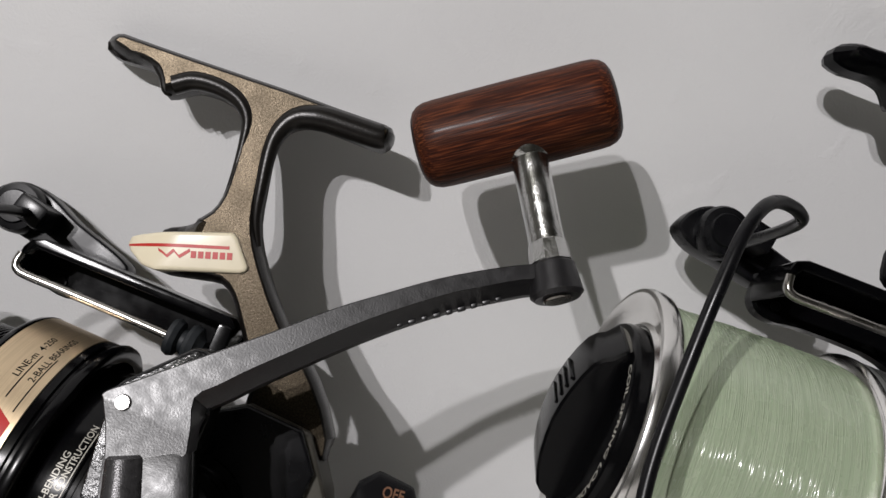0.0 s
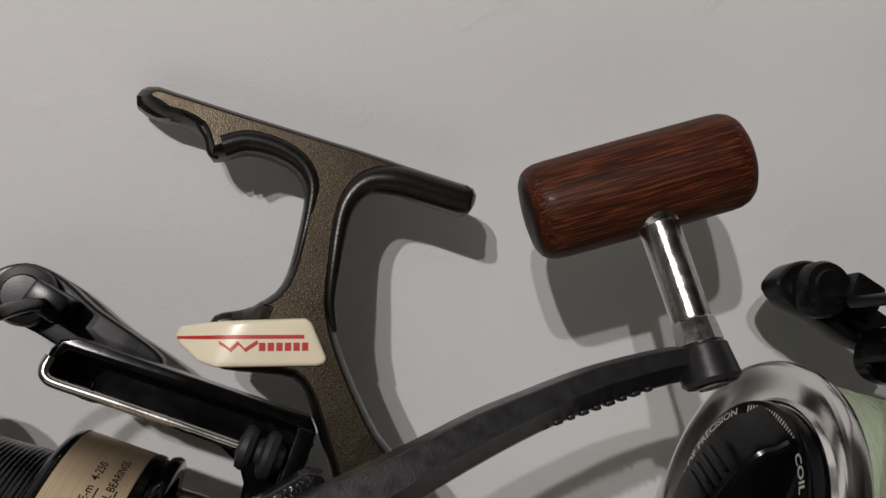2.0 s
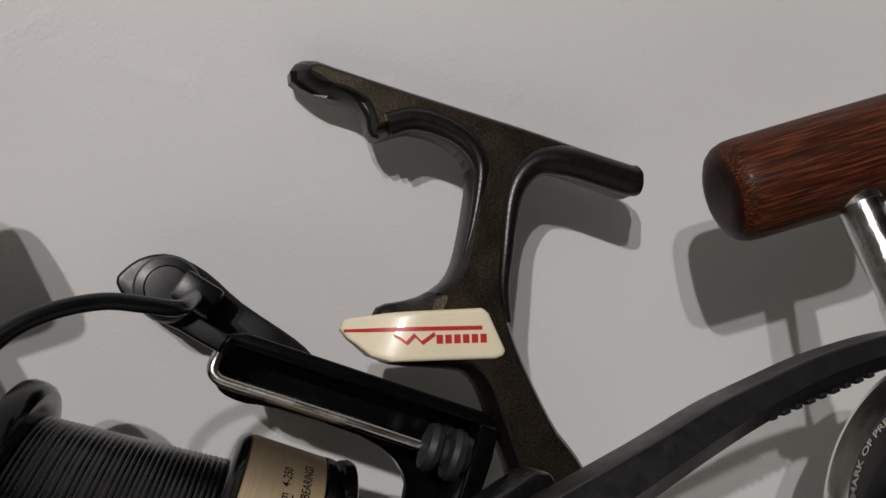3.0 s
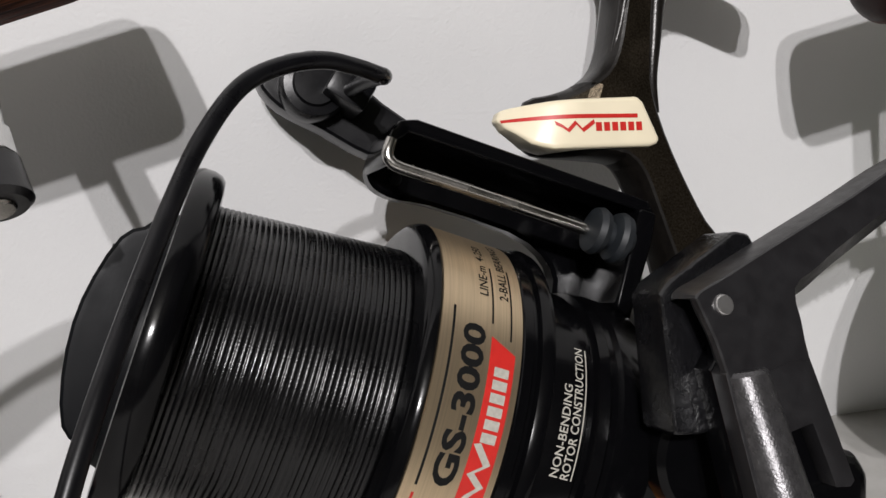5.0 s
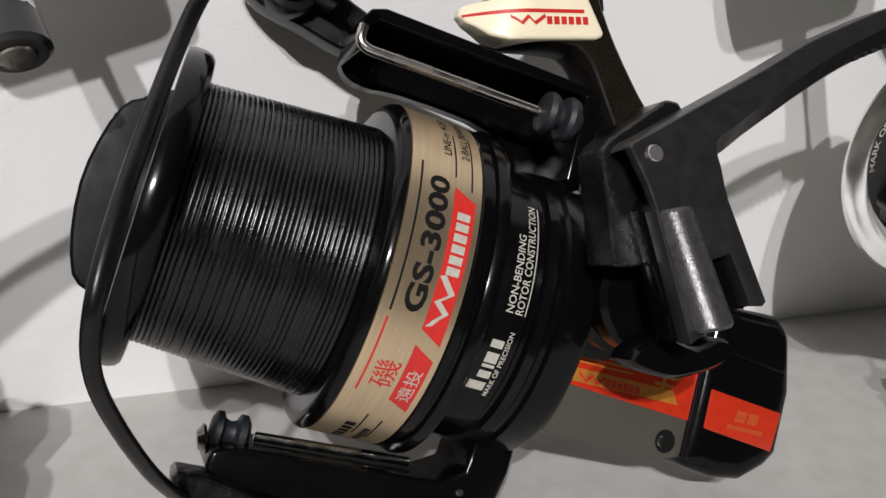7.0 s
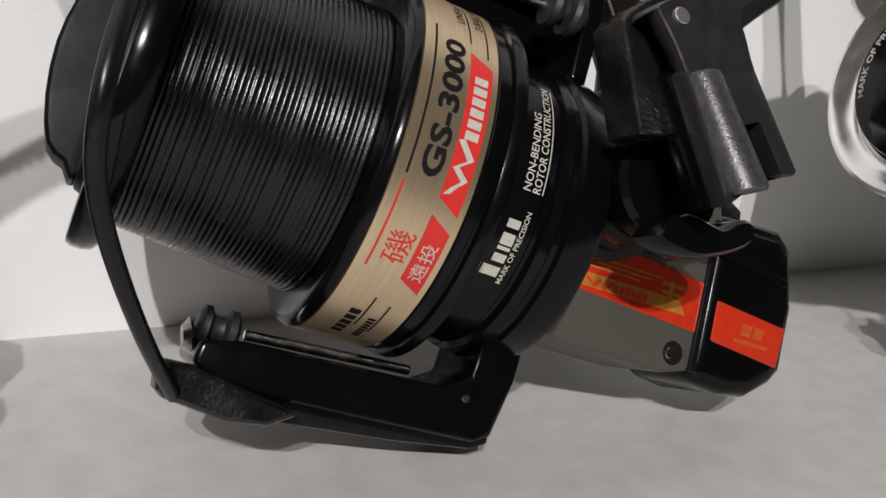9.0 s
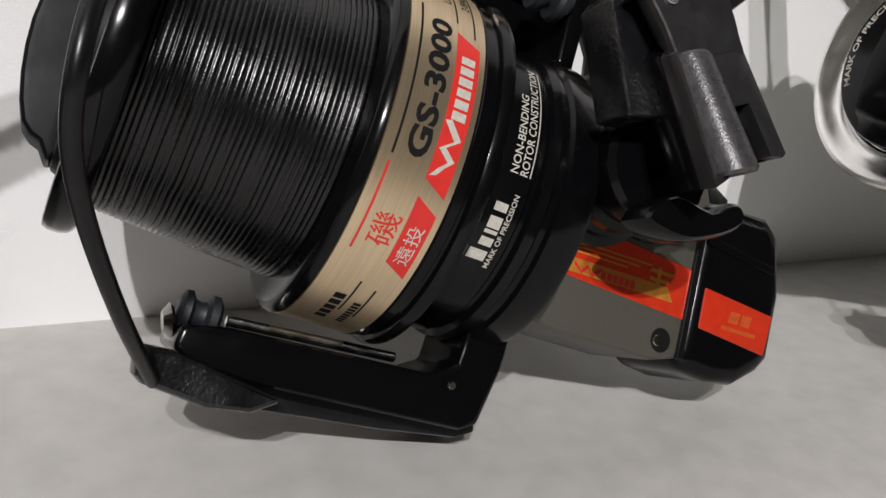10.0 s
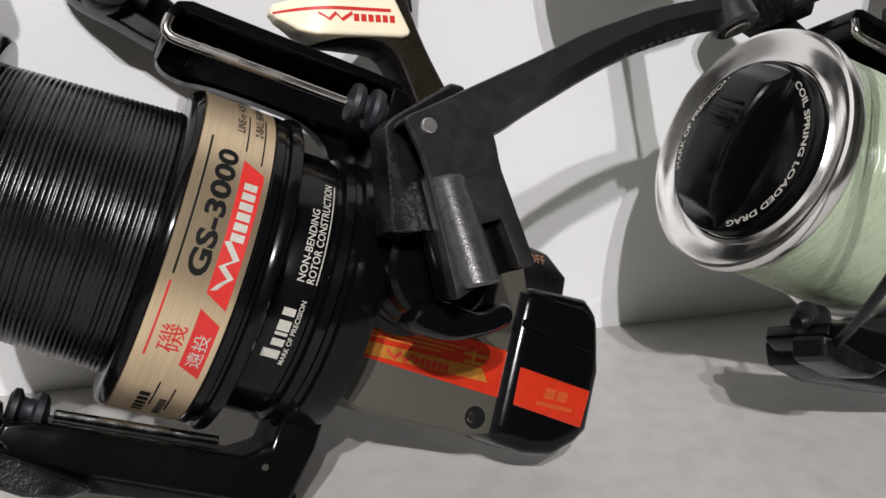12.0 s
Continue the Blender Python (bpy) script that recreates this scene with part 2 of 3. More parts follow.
def slab(outline, y0, y1, width=0.6, segments=2, smooth=0):
    """A plate with the given (x, z) outline, from y0 to y1, with rounded edges."""
    pts = [(x, z) for x, z in outline]
    if smooth:
        P = [Vector((x, 0, z)) for x, z in pts]
        loop = []
        n = len(P)
        for i in range(n):
            a, b, c, d = P[i - 1], P[i], P[(i + 1) % n], P[(i + 2) % n]
            for k in range(smooth):
                t = k / smooth
                loop.append(0.5 * ((2 * b) + (c - a) * t + (2 * a - 5 * b + 4 * c - d) * t * t + (3 * b - a - 3 * c + d) * t ** 3))
        pts = [(v.x, v.z) for v in loop]
    bm = bmesh.new()
    lo = [bm.verts.new((x, y0, z)) for x, z in pts]
    hi = [bm.verts.new((x, y1, z)) for x, z in pts]
    n = len(pts)
    bm.faces.new(lo)
    bm.faces.new(hi[::-1])
    for i in range(n):
        bm.faces.new((lo[i], hi[i], hi[(i + 1) % n], lo[(i + 1) % n]))
    bmesh.ops.recalc_face_normals(bm, faces=bm.faces)
    if width:
        rim = [e for e in bm.edges if abs(e.verts[0].co.y - e.verts[1].co.y) < 1e-6 and (y1 - y0) * 0.99 > 0]
        side = [e for e in bm.edges if abs(e.verts[0].co.y - e.verts[1].co.y) > 1e-6 and e.calc_face_angle(0) > radians(40)]
        bmesh.ops.bevel(bm, geom=rim + side, offset=width, segments=segments, profile=0.6, affect="EDGES", clamp_overlap=True)
    return bm


def cast(outline, layers, smooth=3):
    """A casting with a rounded (x, z) outline; layers are (y, outward offset) from back to front."""
    P = [Vector((x, 0, z)) for x, z in outline]
    n, loop = len(P), []
    for i in range(n):
        a, b, c, d = P[i - 1], P[i], P[(i + 1) % n], P[(i + 2) % n]
        for k in range(smooth):
            t = k / smooth
            loop.append(0.5 * ((2 * b) + (c - a) * t + (2 * a - 5 * b + 4 * c - d) * t * t + (3 * b - a - 3 * c + d) * t ** 3))
    n = len(loop)
    area = sum(loop[i].x * loop[(i + 1) % n].z - loop[(i + 1) % n].x * loop[i].z for i in range(n))
    sign = 1 if area > 0 else -1
    out = []
    for i in range(n):
        d = (loop[(i + 1) % n] - loop[i - 1]).normalized()
        out.append(Vector((d.z, 0, -d.x)) * sign)
    bm = bmesh.new()
    rings = [[bm.verts.new((p.x + o.x * k, y, p.z + o.z * k)) for p, o in zip(loop, out)] for y, k in layers]
    for a, b in zip(rings, rings[1:]):
        for i in range(n):
            bm.faces.new((a[i], a[(i + 1) % n], b[(i + 1) % n], b[i]))
    bm.faces.new(rings[0])
    bm.faces.new(rings[-1])
    bmesh.ops.recalc_face_normals(bm, faces=bm.faces)
    return bm


def box(centre, size, width=0.4, turn=None):
    bm = bmesh.new()
    bmesh.ops.create_cube(bm, size=1.0)
    bm.transform(Matrix.Diagonal((*size, 1)))
    if width:
        ease(bm, width)
    bm.transform(Matrix.Translation(centre) @ (turn or Matrix.Identity(4)))
    return bm


def lettering(body, length, height, bold=0.012):
    """Flat letters in the x-y plane, from the origin, of that length and height."""
    c = bpy.data.curves.new("letters", "FONT")
    c.body, c.resolution_u, c.offset = body, 3, bold
    ob = bpy.data.objects.new("letters", c)
    scene.collection.objects.link(ob)
    bpy.context.view_layer.update()
    me = bpy.data.meshes.new_from_object(ob)
    bm = bmesh.new()
    bm.from_mesh(me)
    bpy.data.objects.remove(ob)
    bpy.data.curves.remove(c)
    bpy.data.meshes.remove(me)
    xs, ys = [v.co.x for v in bm.verts], [v.co.y for v in bm.verts]
    x0, y0, w, h = min(xs), min(ys), max(xs) - min(xs), max(ys) - min(ys)
    for v in bm.verts:
        v.co = Vector(((v.co.x - x0) / w * length, (v.co.y - y0) / h * height, 0))
    return bm


def bars(rects):
    """Flat shapes from (x0, y0, x1, y1, lean)."""
    bm = bmesh.new()
    for x0, y0, x1, y1, lean in rects:
        bm.faces.new([bm.verts.new(c) for c in ((x0, y0, 0), (x1, y0, 0), (x1 + lean, y1, 0), (x0 + lean, y1, 0))])
    return bm


def zigzag(x0, y0, length, height, stroke):
    """A stretched wave mark, as a plain shape."""
    c = [(0, .9), (.16, .55), (.3, .1), (.5, .85), (.68, .1), (1, .95)]
    bm = bmesh.new()
    up = [bm.verts.new((x0 + length * a, y0 + height * b + stroke / 2, 0)) for a, b in c]
    dn = [bm.verts.new((x0 + length * a + stroke * .3, y0 + height * b - stroke / 2, 0)) for a, b in c]
    for i in range(len(c) - 1):
        bm.faces.new((dn[i], dn[i + 1], up[i + 1], up[i]))
    return bm


def wordmark(x0, y0, length, height, n=6):
    """A wave and plain blocks in place of a lettered mark, one piece each."""
    w, x1 = length * 0.56 / n, x0 + length * 0.44
    return [zigzag(x0, y0, length * 0.42, height, height * 0.40)] + [bars([(x1 + i * w, y0, x1 + (i + 0.74) * w, y0 + height * 0.86, 0)]) for i in range(n)]


def pieces(name, bms, mat, parent, label=""):
    """Flat marks, each a part of its own."""
    for bm in bms:
        part(name, bm, mat, parent, label)


def wrap(bm, phi, s, r, step=1.2):
    """Bends flat letters round the x axis: their line runs upward from the angle phi (degrees), their tops towards +x."""
    xs = [v.co.x for v in bm.verts]
    x = min(xs) + step
    while x < max(xs):
        bmesh.ops.bisect_plane(bm, geom=bm.verts[:] + bm.edges[:] + bm.faces[:], plane_co=(x, 0, 0), plane_no=(1, 0, 0))
        x += step
    for v in bm.verts:
        a = radians(phi) + v.co.x / r
        v.co = Vector((s + v.co.y, (r + v.co.z) * math.cos(a), (r + v.co.z) * math.sin(a)))
    for x in (-31, -28.5, -27, -25.5, -24, -23, 4):
        bmesh.ops.bisect_plane(bm, geom=bm.verts[:] + bm.edges[:] + bm.faces[:], plane_co=(x, 0, 70), plane_no=(1, 0, 0))
    for f in bm.faces:
        c = f.calc_center_median()
        f.normal_update()
        if f.normal.y * c.y + f.normal.z * c.z < 0:
            f.normal_flip()
    return bm


def ring_text(bm, alpha, s, r):
    """Bends flat letters clockwise round a dial that faces +x, from the angle alpha off the top."""
    for v in bm.verts:
        a = radians(alpha) + v.co.x / r
        v.co = Vector((s, (r + v.co.y) * math.sin(a), (r + v.co.y) * math.cos(a)))
    return bm


def lay(bm, x, y, z, slope=0.0):
    """Lays flat letters on a face that looks to +y: their line runs towards -x, turned by slope degrees."""
    bm.transform(Matrix.Translation((x, y, z)) @ Matrix.Rotation(radians(slope), 4, "Y") @ Matrix(((-1, 0, 0, 0), (0, 0, 1, 0), (0, 1, 0, 0), (0, 0, 0, 1))))
    return bm


# ---- the place ----
def room():
    def plain(name, lo, hi, mat, label, cat):
        c = [(a + b) / 2 / MM for a, b in zip(lo, hi)]
        sz = [(b - a) / MM for a, b in zip(lo, hi)]
        ob = part(name, box(c, sz, 0), mat, None)
        return tagged(ob, label, cat, kind="structure")
    back = plain("wall_back", (-2.2, 0.0, -1.1), (2.2, 0.1, 1.6), WALLM, "white painted wall behind the reels, smudged", "wall")
    back.location, back.rotation_euler = (0, WALL, 0), (math.atan(LEANS), 0, -0.028)
    # Added shell of unseen surfaces: closes the room and sets the bounced light.
    plain("floor", (-2.2, -2.8, -1.2), (2.2, WALL, -1.1), ROOMM, "unseen room floor, added dark to limit bounced light", "floor")
    plain("ceiling", (-2.2, -2.8, 1.6), (2.2, WALL + 0.1, 1.7), ROOMM, "unseen room ceiling, added dark to limit bounced light", "ceiling")
    plain("unseen_wall_left", (-2.3, -2.8, -1.2), (-2.2, WALL + 0.1, 1.7), ROOMM, "unseen room wall, added dark to limit bounced light", "wall")
    plain("unseen_wall_right", (2.2, -2.8, -1.2), (2.3, WALL + 0.1, 1.7), ROOMM, "unseen room wall, added dark to limit bounced light", "wall")
    plain("unseen_wall_front", (-2.2, -2.9, -1.2), (2.2, -2.8, 1.7), ROOMM, "unseen room wall, added dark to limit bounced light", "wall")
    shelf = part("shelf", box((0, (WALL - 0.31) / 2 / MM, -12), (1500, (WALL + 0.41) / MM, 24), 1.5), SHELFM, None)
    tagged(shelf, "pale grey mottled laminate shelf against the white wall", "shelf", kind="structure")


room()


# ---- fishing reels ----
# Reel axes: x towards the front of the spool, y towards the crank side, z towards the foot.
def spool_of(reel, green):
    turn = 30 if green else 0
    lip = 32.3 if green else 31.4
    dish = [(33.6, 0), (33.6, 23.4), (34.2, 24.0), (33.2, 24.8), (33.8, 27.2), (35.3, 28.8)] if green else [(33, 0), (33, 21), (34.2, 26), (35.4, 28.2)]
    front = dish + [(36.4, lip - 1.4), (36.2, lip - 0.5), (35.2, lip - 0.05), (33.4, lip), (32, lip - 0.4), (31.2, lip - 1.2), (30.9, lip - 3), (30.9, 22)]
    back = -8.5 if green else 0.0
    core = [(30.9, 22), (-2.6 + back, 22)]
    rear = [(-2.6, 22), (-2.7, 31.8), (-3.0, 33.0), (-3.7, 33.8), (-4.5, 34.2), (-5.0, 34.3), (-5.3, 33.95), (-19.7, 33.95), (-20.0, 34.3),
            (-21.6, 34.3), (-22, 33.7), (-22.6, 33.7), (-23, 34.6), (-24.2, 35.1), (-25.2, 34.9), (-25.6, 34.2), (-25.4, 31), (-20, 30.4), (-20, 0)]
    rear = [(s + back, r) for s, r in rear]
    spool = part("spool", revolve(core + rear, 128), BLACK, reel, "black spool with a flared skirt")
    part("front_lip", revolve(front, 128), POLISHED if green else BLACK, spool, "polished metal spool lip" if green else "")
    # wound line: one rounded ridge a turn
    prof = []
    if green:
        turns, pitch, amp = 111, 0.37, 0.011
        base = lambda s: 31.5 - 0.04 * s + 0.2 * math.sin(s * 0.11 + 0.5)
    else:
        turns, pitch, amp = 34, 0.985, 0.23
        base = lambda s: 27.95 - 0.0755 * s
    for i in range(turns):
        s0 = 30.9 - i * pitch
        wob = random.uniform(-0.02, 0.02) if green else random.uniform(-0.02, 0.02)
        for k in range(4 if green else 6):
            f = k / (4 if green else 6)
            prof.append((s0 - f * pitch, base(s0 - f * pitch) + wob + amp * abs(math.sin(math.pi * f)) ** 0.7))
    prof.append((-2.6 + back, base(-2.6)))
    part("wound_line", revolve(prof, 96), GREENLINE if green else THREAD, spool,
         "pale green monofilament wound full" if green else "black line wound in even turns", angle=80)
    if green:
        # short raised strands, added to break the line's gloss into bright glints
        bm = bmesh.new()
        for i in range(2400):
            s0, t0 = random.uniform(-9.5, 30), random.uniform(0, 2 * math.pi)
            span, slope, r = random.uniform(0.06, 0.34), random.gauss(0, 1.2), random.uniform(0.06, 0.12)
            rise = random.uniform(0.0, 0.4) * span
            rings = []
            for k in range(9):
                f = k / 8
                x, t = max(-10.0, min(30.6, s0 + slope * span * f)), t0 + span * f
                R = base(x) - 0.02 + rise * math.sin(math.pi * f)
                rings.append([bm.verts.new((x + r * math.cos(q), (R + r * math.sin(q)) * math.cos(t), (R + r * math.sin(q)) * math.sin(t))) for q in (0.3, 1.1, 2.0, 2.8)])
            for a, b in zip(rings, rings[1:]):
                for k in range(3):
                    bm.faces.new((a[k], a[k + 1], b[k + 1], b[k]))
        bmesh.ops.recalc_face_normals(bm, faces=bm.faces)
        tagged(part("glint_strands", bm, STRAND, spool, "short glossy strands added to make glints on the line", 80), kind="stuff")
    # band round the skirt
    if green:
        part("rear_lip", revolve([(-2.5 + back, 29.5), (-2.4 + back, 33.2), (-2.7 + back, 34.0), (-3.4 + back, 34.5), (-4.4 + back, 34.5), (-4.9 + back, 34.2)], 128), POLISHED, spool, "bright rear lip")
    band = [(-5.35, 33.9), (-5.45, 34.22), (-19.5, 34.22), (-19.6, 33.9)]
    band = [(s + back, r) for s, r in band]
    part("skirt_band", revolve(band, 128), GREY if green else GOLD, spool, "silver-grey band with dark stripes" if green else "brushed gold foil band")
    R = 34.26
    if green:
        for k, s in enumerate((-15.7, -16.6, -17.5, -18.4)):
            part("stripe", wrap(bars([(0, 0, 44, 0.42, 0)]), 8, s, R), INK, spool)
        part("band_print", wrap(lettering("2-BALL BEARINGS", 24, 2.0), 6, -25.1, R), INK, spool)
        part("band_print", wrap(lettering("LINE-m", 9, 1.6), 36, -22.1, R), INK, spool)
    else:
        part("number_print", wrap(lettering("GS-3000", 26, 3.9, 0.035), -12, -13.1, R), INK, spool, "black model number")
        part("line_print", wrap(bars([(0, 0, 29, 0.42, 0)]), -13, -7.7, R), INK, spool)
        part("line_print", wrap(bars([(0, 0, 13, 0.3, 0)]), 33, -14.3, R), INK, spool)
        part("line_print", wrap(bars([(0, 0, 16, 0.3, 0)]), 29, -17.6, R), INK, spool)
        part("capacity_print", wrap(lettering("LINE-m  4-250", 15, 1.6), 42, -13.4, R), INK, spool)
        part("bearing_print", wrap(lettering("2-BALL BEARINGS", 18, 1.6), 42, -17.0, R), INK, spool)
        part("red_block", wrap(bars([(0, 0, 27, 4.3, 2.4)]), -20, -18.4, R), RED, spool)
        pieces("wave_print", [wrap(m, -15, -17.6, R + 0.06) for m in wordmark(0, 0, 22, 2.9, 6)], PALEINK, spool, "pale printed mark")
        part("red_block", wrap(bars([(0, 0, 12.5, 4.3, 2.4)]), -46, -18.4, R), RED, spool)
        part("script_print", wrap(lettering("遠投", 7.4, 2.8, 0.0), -41.5, -17.7, R + 0.06), PALEINK, spool, "pale two-sign writing")
        part("script_print", wrap(lettering("磯", 6.0, 4.6, 0.0), -38, -13.4, R), RED, spool, "red brush-written sign")
        part("red_line", wrap(bars([(0, 0, 15.5, 0.42, 0)]), -41, -7.7, R), RED, spool)
        part("line_print", wrap(bars([(0, 0, 9.5, 0.34, 0)]), -67, -12.6, R), INK, spool)
        part("line_print", wrap(bars([(0, 0, 9.5, 0.34, 0)]), -69, -15.8, R), INK, spool)
        pieces("maker_print", [wrap(bars([(i * 2.1, 0, i * 2.1 + 1.6, 2.0, 0)]), -75, -11.8, R) for i in range(5)], INK, spool)
        pieces("maker_print", [wrap(bars([(i * 1.1, 0, i * 1.1 + 0.8, 1.4, 0)]), -75, -15.2, R) for i in range(8)], INK, spool)
    # drag dial with a raised grip
    dial = part("drag_dial", revolve([(33, 0), (33, 23.2), (36.6, 23.2), (37.6, 22.8), (38.0, 22.1), (38.0, 0)] if green else [(33, 0), (33, 22.3), (36.6, 22.3), (37.6, 21.9), (38.0, 21.2), (38.0, 0)], 96), BLACK if green else CAP, reel, "black drag dial with a raised grip bar")
    grip = slab([(37, -19.5), (40.5, -18.8), (43.8, -16.6), (46.3, -9), (47.4, 0), (46.7, 8), (44.6, 15.6), (41.5, 18.4), (37, 19.5)], -7.2 if green else -5.8, 7.2 if green else 5.8, 2.0, 3, 2)
    grip.transform(Matrix.Rotation(radians(-turn), 4, "X"))
    part("grip_bar", grip, BLACK if green else CAP, dial)
    for z in (3.0, 5.2, 7.4, 9.6) if green else (9.5, 11.7, 13.9):
        rib = box((47.0 - 0.008 * z * z, 0, z), (1.7, 9.0, 0.8), 0.25) if green else box((46.2 - (z - 8) * 0.22, 0, z), (1.0, 8.0, 0.7), 0.25)
        rib.transform(Matrix.Rotation(radians(-turn), 4, "X"))
        part("grip_rib", rib, BLACK, dial)
    if green:
        part("dial_print", ring_text(lettering("MARK OF PRECISION", 28.5, 1.6, 0.025), -95, 38.06, 20.1), PALEINK, dial)
        part("dial_print", ring_text(lettering("COIL SPRING LOADED DRAG", 45.5, 1.6, 0.025), 54, 38.06, 20.1), PALEINK, dial)
        for i in range(20):
            part("tick", ring_text(bars([(0, 0, 0.45, 2.0, 0)]), -4 + 2.5 * i, 38.06, 19.7), PALEINK, dial)
        mark = bmesh.new()
        mark.faces.new([mark.verts.new((38.08, y, z)) for y, z in ((-15.4, -6.0), (-13.6, -5.6), (-11.6, -15.2), (-13.2, -15.8))])
        part("red_mark", mark, RED, dial)
    return spool


def rotor_of(reel, green):
    prof = [(-24, 0), (-24, 28.6), (-25, 29.3), (-34.6, 29.4), (-35.1, 28.9), (-36.0, 28.9), (-36.6, 30.1), (-38.4, 30.4), (-39.0, 29.8), (-40.2, 29.8), (-40.8, 30.7),
            (-46.2, 30.7), (-47.6, 30.0), (-48.3, 28.4), (-48.5, 22), (-47, 12), (-47, 0)]
    rotor = part("rotor", revolve(prof, 128), BLACK, reel, "glossy black rotor")
    if not green:
        R = 29.46
        part("rotor_print", wrap(lettering("NON-BENDING", 15.5, 1.55), -4, -31.6, R), PALEINK, rotor)
        part("rotor_print", wrap(lettering("ROTOR CONSTRUCTION", 23, 1.55), -4, -33.55, R), PALEINK, rotor)
        part("rotor_print", wrap(bars([(0, 0, 23, 0.22, 0)]), -4, -34.2, R), PALEINK, rotor)
        part("rotor_print", wrap(lettering("MARK OF PRECISION", 14.0, 1.0), -38, -33.3, R), PALEINK, rotor)
        x, rects = 0.0, []
        for k, h in ((2.9, 3.5), (2.3, 2.5), (1.0, 2.5), (3.2, 2.5), (2.3, 2.5)):
            rects.append((x, 0, x + k * 0.68, h, 0))
            x += k
        pieces("maker_print", [wrap(bars([q]), -36, -31.9, R) for q in rects], PALEINK, rotor, "pale printed block")
    # upper arm: a channel with a chrome guard rod and a rubber bumper
    top = slab([(-48.8, 47.5), (-48.6, 50.2), (-46.6, 52.2), (2.6, 51.4), (5.6, 50.2), (6.7, 47.8), (6.9, 43.4), (6.2, 41.4), (4.9, 41.6), (5.0, 46.4), (3.4, 48.6), (-44, 49.6)], -9, 7.6, 0.7, 3)
    back = cast([(-47.6, 28), (-48.4, 40), (-48.2, 50.6), (-20, 51), (3.0, 50.6), (5.8, 47.6), (6.2, 43), (5.0, 40.4), (2.4, 39.0), (-2, 38.8), (-8, 39.8), (-26, 40), (-34.5, 37.6), (-38.6, 33.4), (-40, 28)], [(-13, -0.6), (-12.4, 0), (-8.8, 0), (-8, -0.8)], 2)
    heel = slab([(-44.8, 30), (-44.6, 50), (-48.4, 50), (-49, 44), (-48.6, 28)], -9, 9, 0.9, 3)
    upper = part("upper_arm", join(top, back, heel), BLACK, rotor, "glossy black open bail arm")
    part("guard_rod", tube([(6.1, 7.5, 46.2), (6.2, 7.8, 44.4), (6.0, 7.9, 43.2), (5.2, 8.0, 42.3), (3.0, 8.1, 41.8), (-6, 8.2, 42.0), (-20, 8.4, 42.2), (-35, 8.8, 42.3)], 1.15, 14), GUARD, upper, "steel guard rod")
    part("bumper", revolve([(-34.6, 0), (-34.6, 1.4), (-35.4, 4.3), (-36.6, 4.7), (-37.8, 4.2), (-38.4, 2.8), (-39.4, 2.8), (-40, 4.6), (-41, 5.1), (-42.4, 4.7), (-43.2, 3), (-44.2, 2.2), (-44.2, 0)], 40, (9.2, 42.6)), RUBBER, upper, "slate rubber bumper")
    part("arm_screw", rod((0.2, -8.4, 42.4), (0.2, -7.4, 42.4), 1.2, 1.3, 20, 0.2), SATIN, upper)
    lever = slab([(30.4, 56.6), (31.0, 53.0), (25.6, 49.6), (16, 48.2), (5, 46.4), (-9.5, 47.4), (-12, 51.6), (-7, 54.4), (6, 57.8), (15, 61.4), (22.6, 62.4), (27.6, 60.2)], -21.0, -13.5, 1.4, 3, 3)
    bail = part("bail_lever", lever, SATIN, rotor, "matt black bail lever")
    part("bail_hub", revolve([(-14.5, 0), (-14.5, 6.8), (-9.6, 6.8), (-8.4, 6.2), (-8.1, 4.6), (-7.4, 4.2), (-7.2, 0)], 40, (20.6, 55.2), "y"), SATIN, bail)
    part("wire_socket", box((14.4, -8.5, 55.8), (8.5, 11.5, 6.4), 1.0, Matrix.Rotation(radians(-12), 4, "Y")), SATIN, bail)
    wire = [(14.6, -4, 55), (13.9, 8, 54.2), (13.5, 19, 52.6), (13.6, 25.2, 51.2), (15.2, 28.4, 50.2), (19.2, 31.2, 49.2), (24.2, 33.8, 47.6), (29.8, 36.2, 43.8), (34.0, 38.2, 38.6), (36.4, 40.4, 30.4), (37.4, 43.4, 21.2), (37.9, 50, 7.6),
            (37.9, 57, -7), (37.2, 59.4, -18), (35.2, 54.6, -26.3), (30.5, 45, -33.6), (22, 29.6, -43), (13.2, 11.5, -50.6)]
    if green:
        bail.location = (-0.005, -0.004, 0.002)
        wire = [(13.6, -10, 53), (15.2, 8, 52.6), (16.8, 20, 52.3), (17.8, 25.6, 52.3), (19.6, 29.6, 52.2), (24, 34.8, 51.6), (30, 40.6, 49.6), (34.4, 45.2, 45.6), (37.2, 48.0, 39), (38.4, 49, 30), (39, 49, 20.3), (39.8, 49.4, 2.6), (39.6, 50, -8), (38.4, 51, -17), (35.6, 49, -26.5), (30.5, 42, -32.6), (22, 29.6, -40), (9.2, 11.5, -47)]
        wire = [(x + 5, y + 4 + 0.066 * z, z - 2 - 0.066 * y) for x, y, z in wire]
    part("bail_wire", tube(wire, lambda f: 1.4 - 0.15 * f, 14, 5), SATIN, bail, "satin black bail wire")
    # lower arm with the line roller
    la = slab([(11.2, -40.8), (4, -39.2), (-34, -37.6), (-39.4, -34.5), (-40, -26), (-49, -25), (-48.8, -33), (-46.4, -44.6), (-43, -46.4), (-4, -47.4), (8, -46.6), (11.6, -44.4)], -10, 9.6, 1.1, 3)
    lower = part("lower_arm", la, BLACK, rotor, "glossy black lower arm")
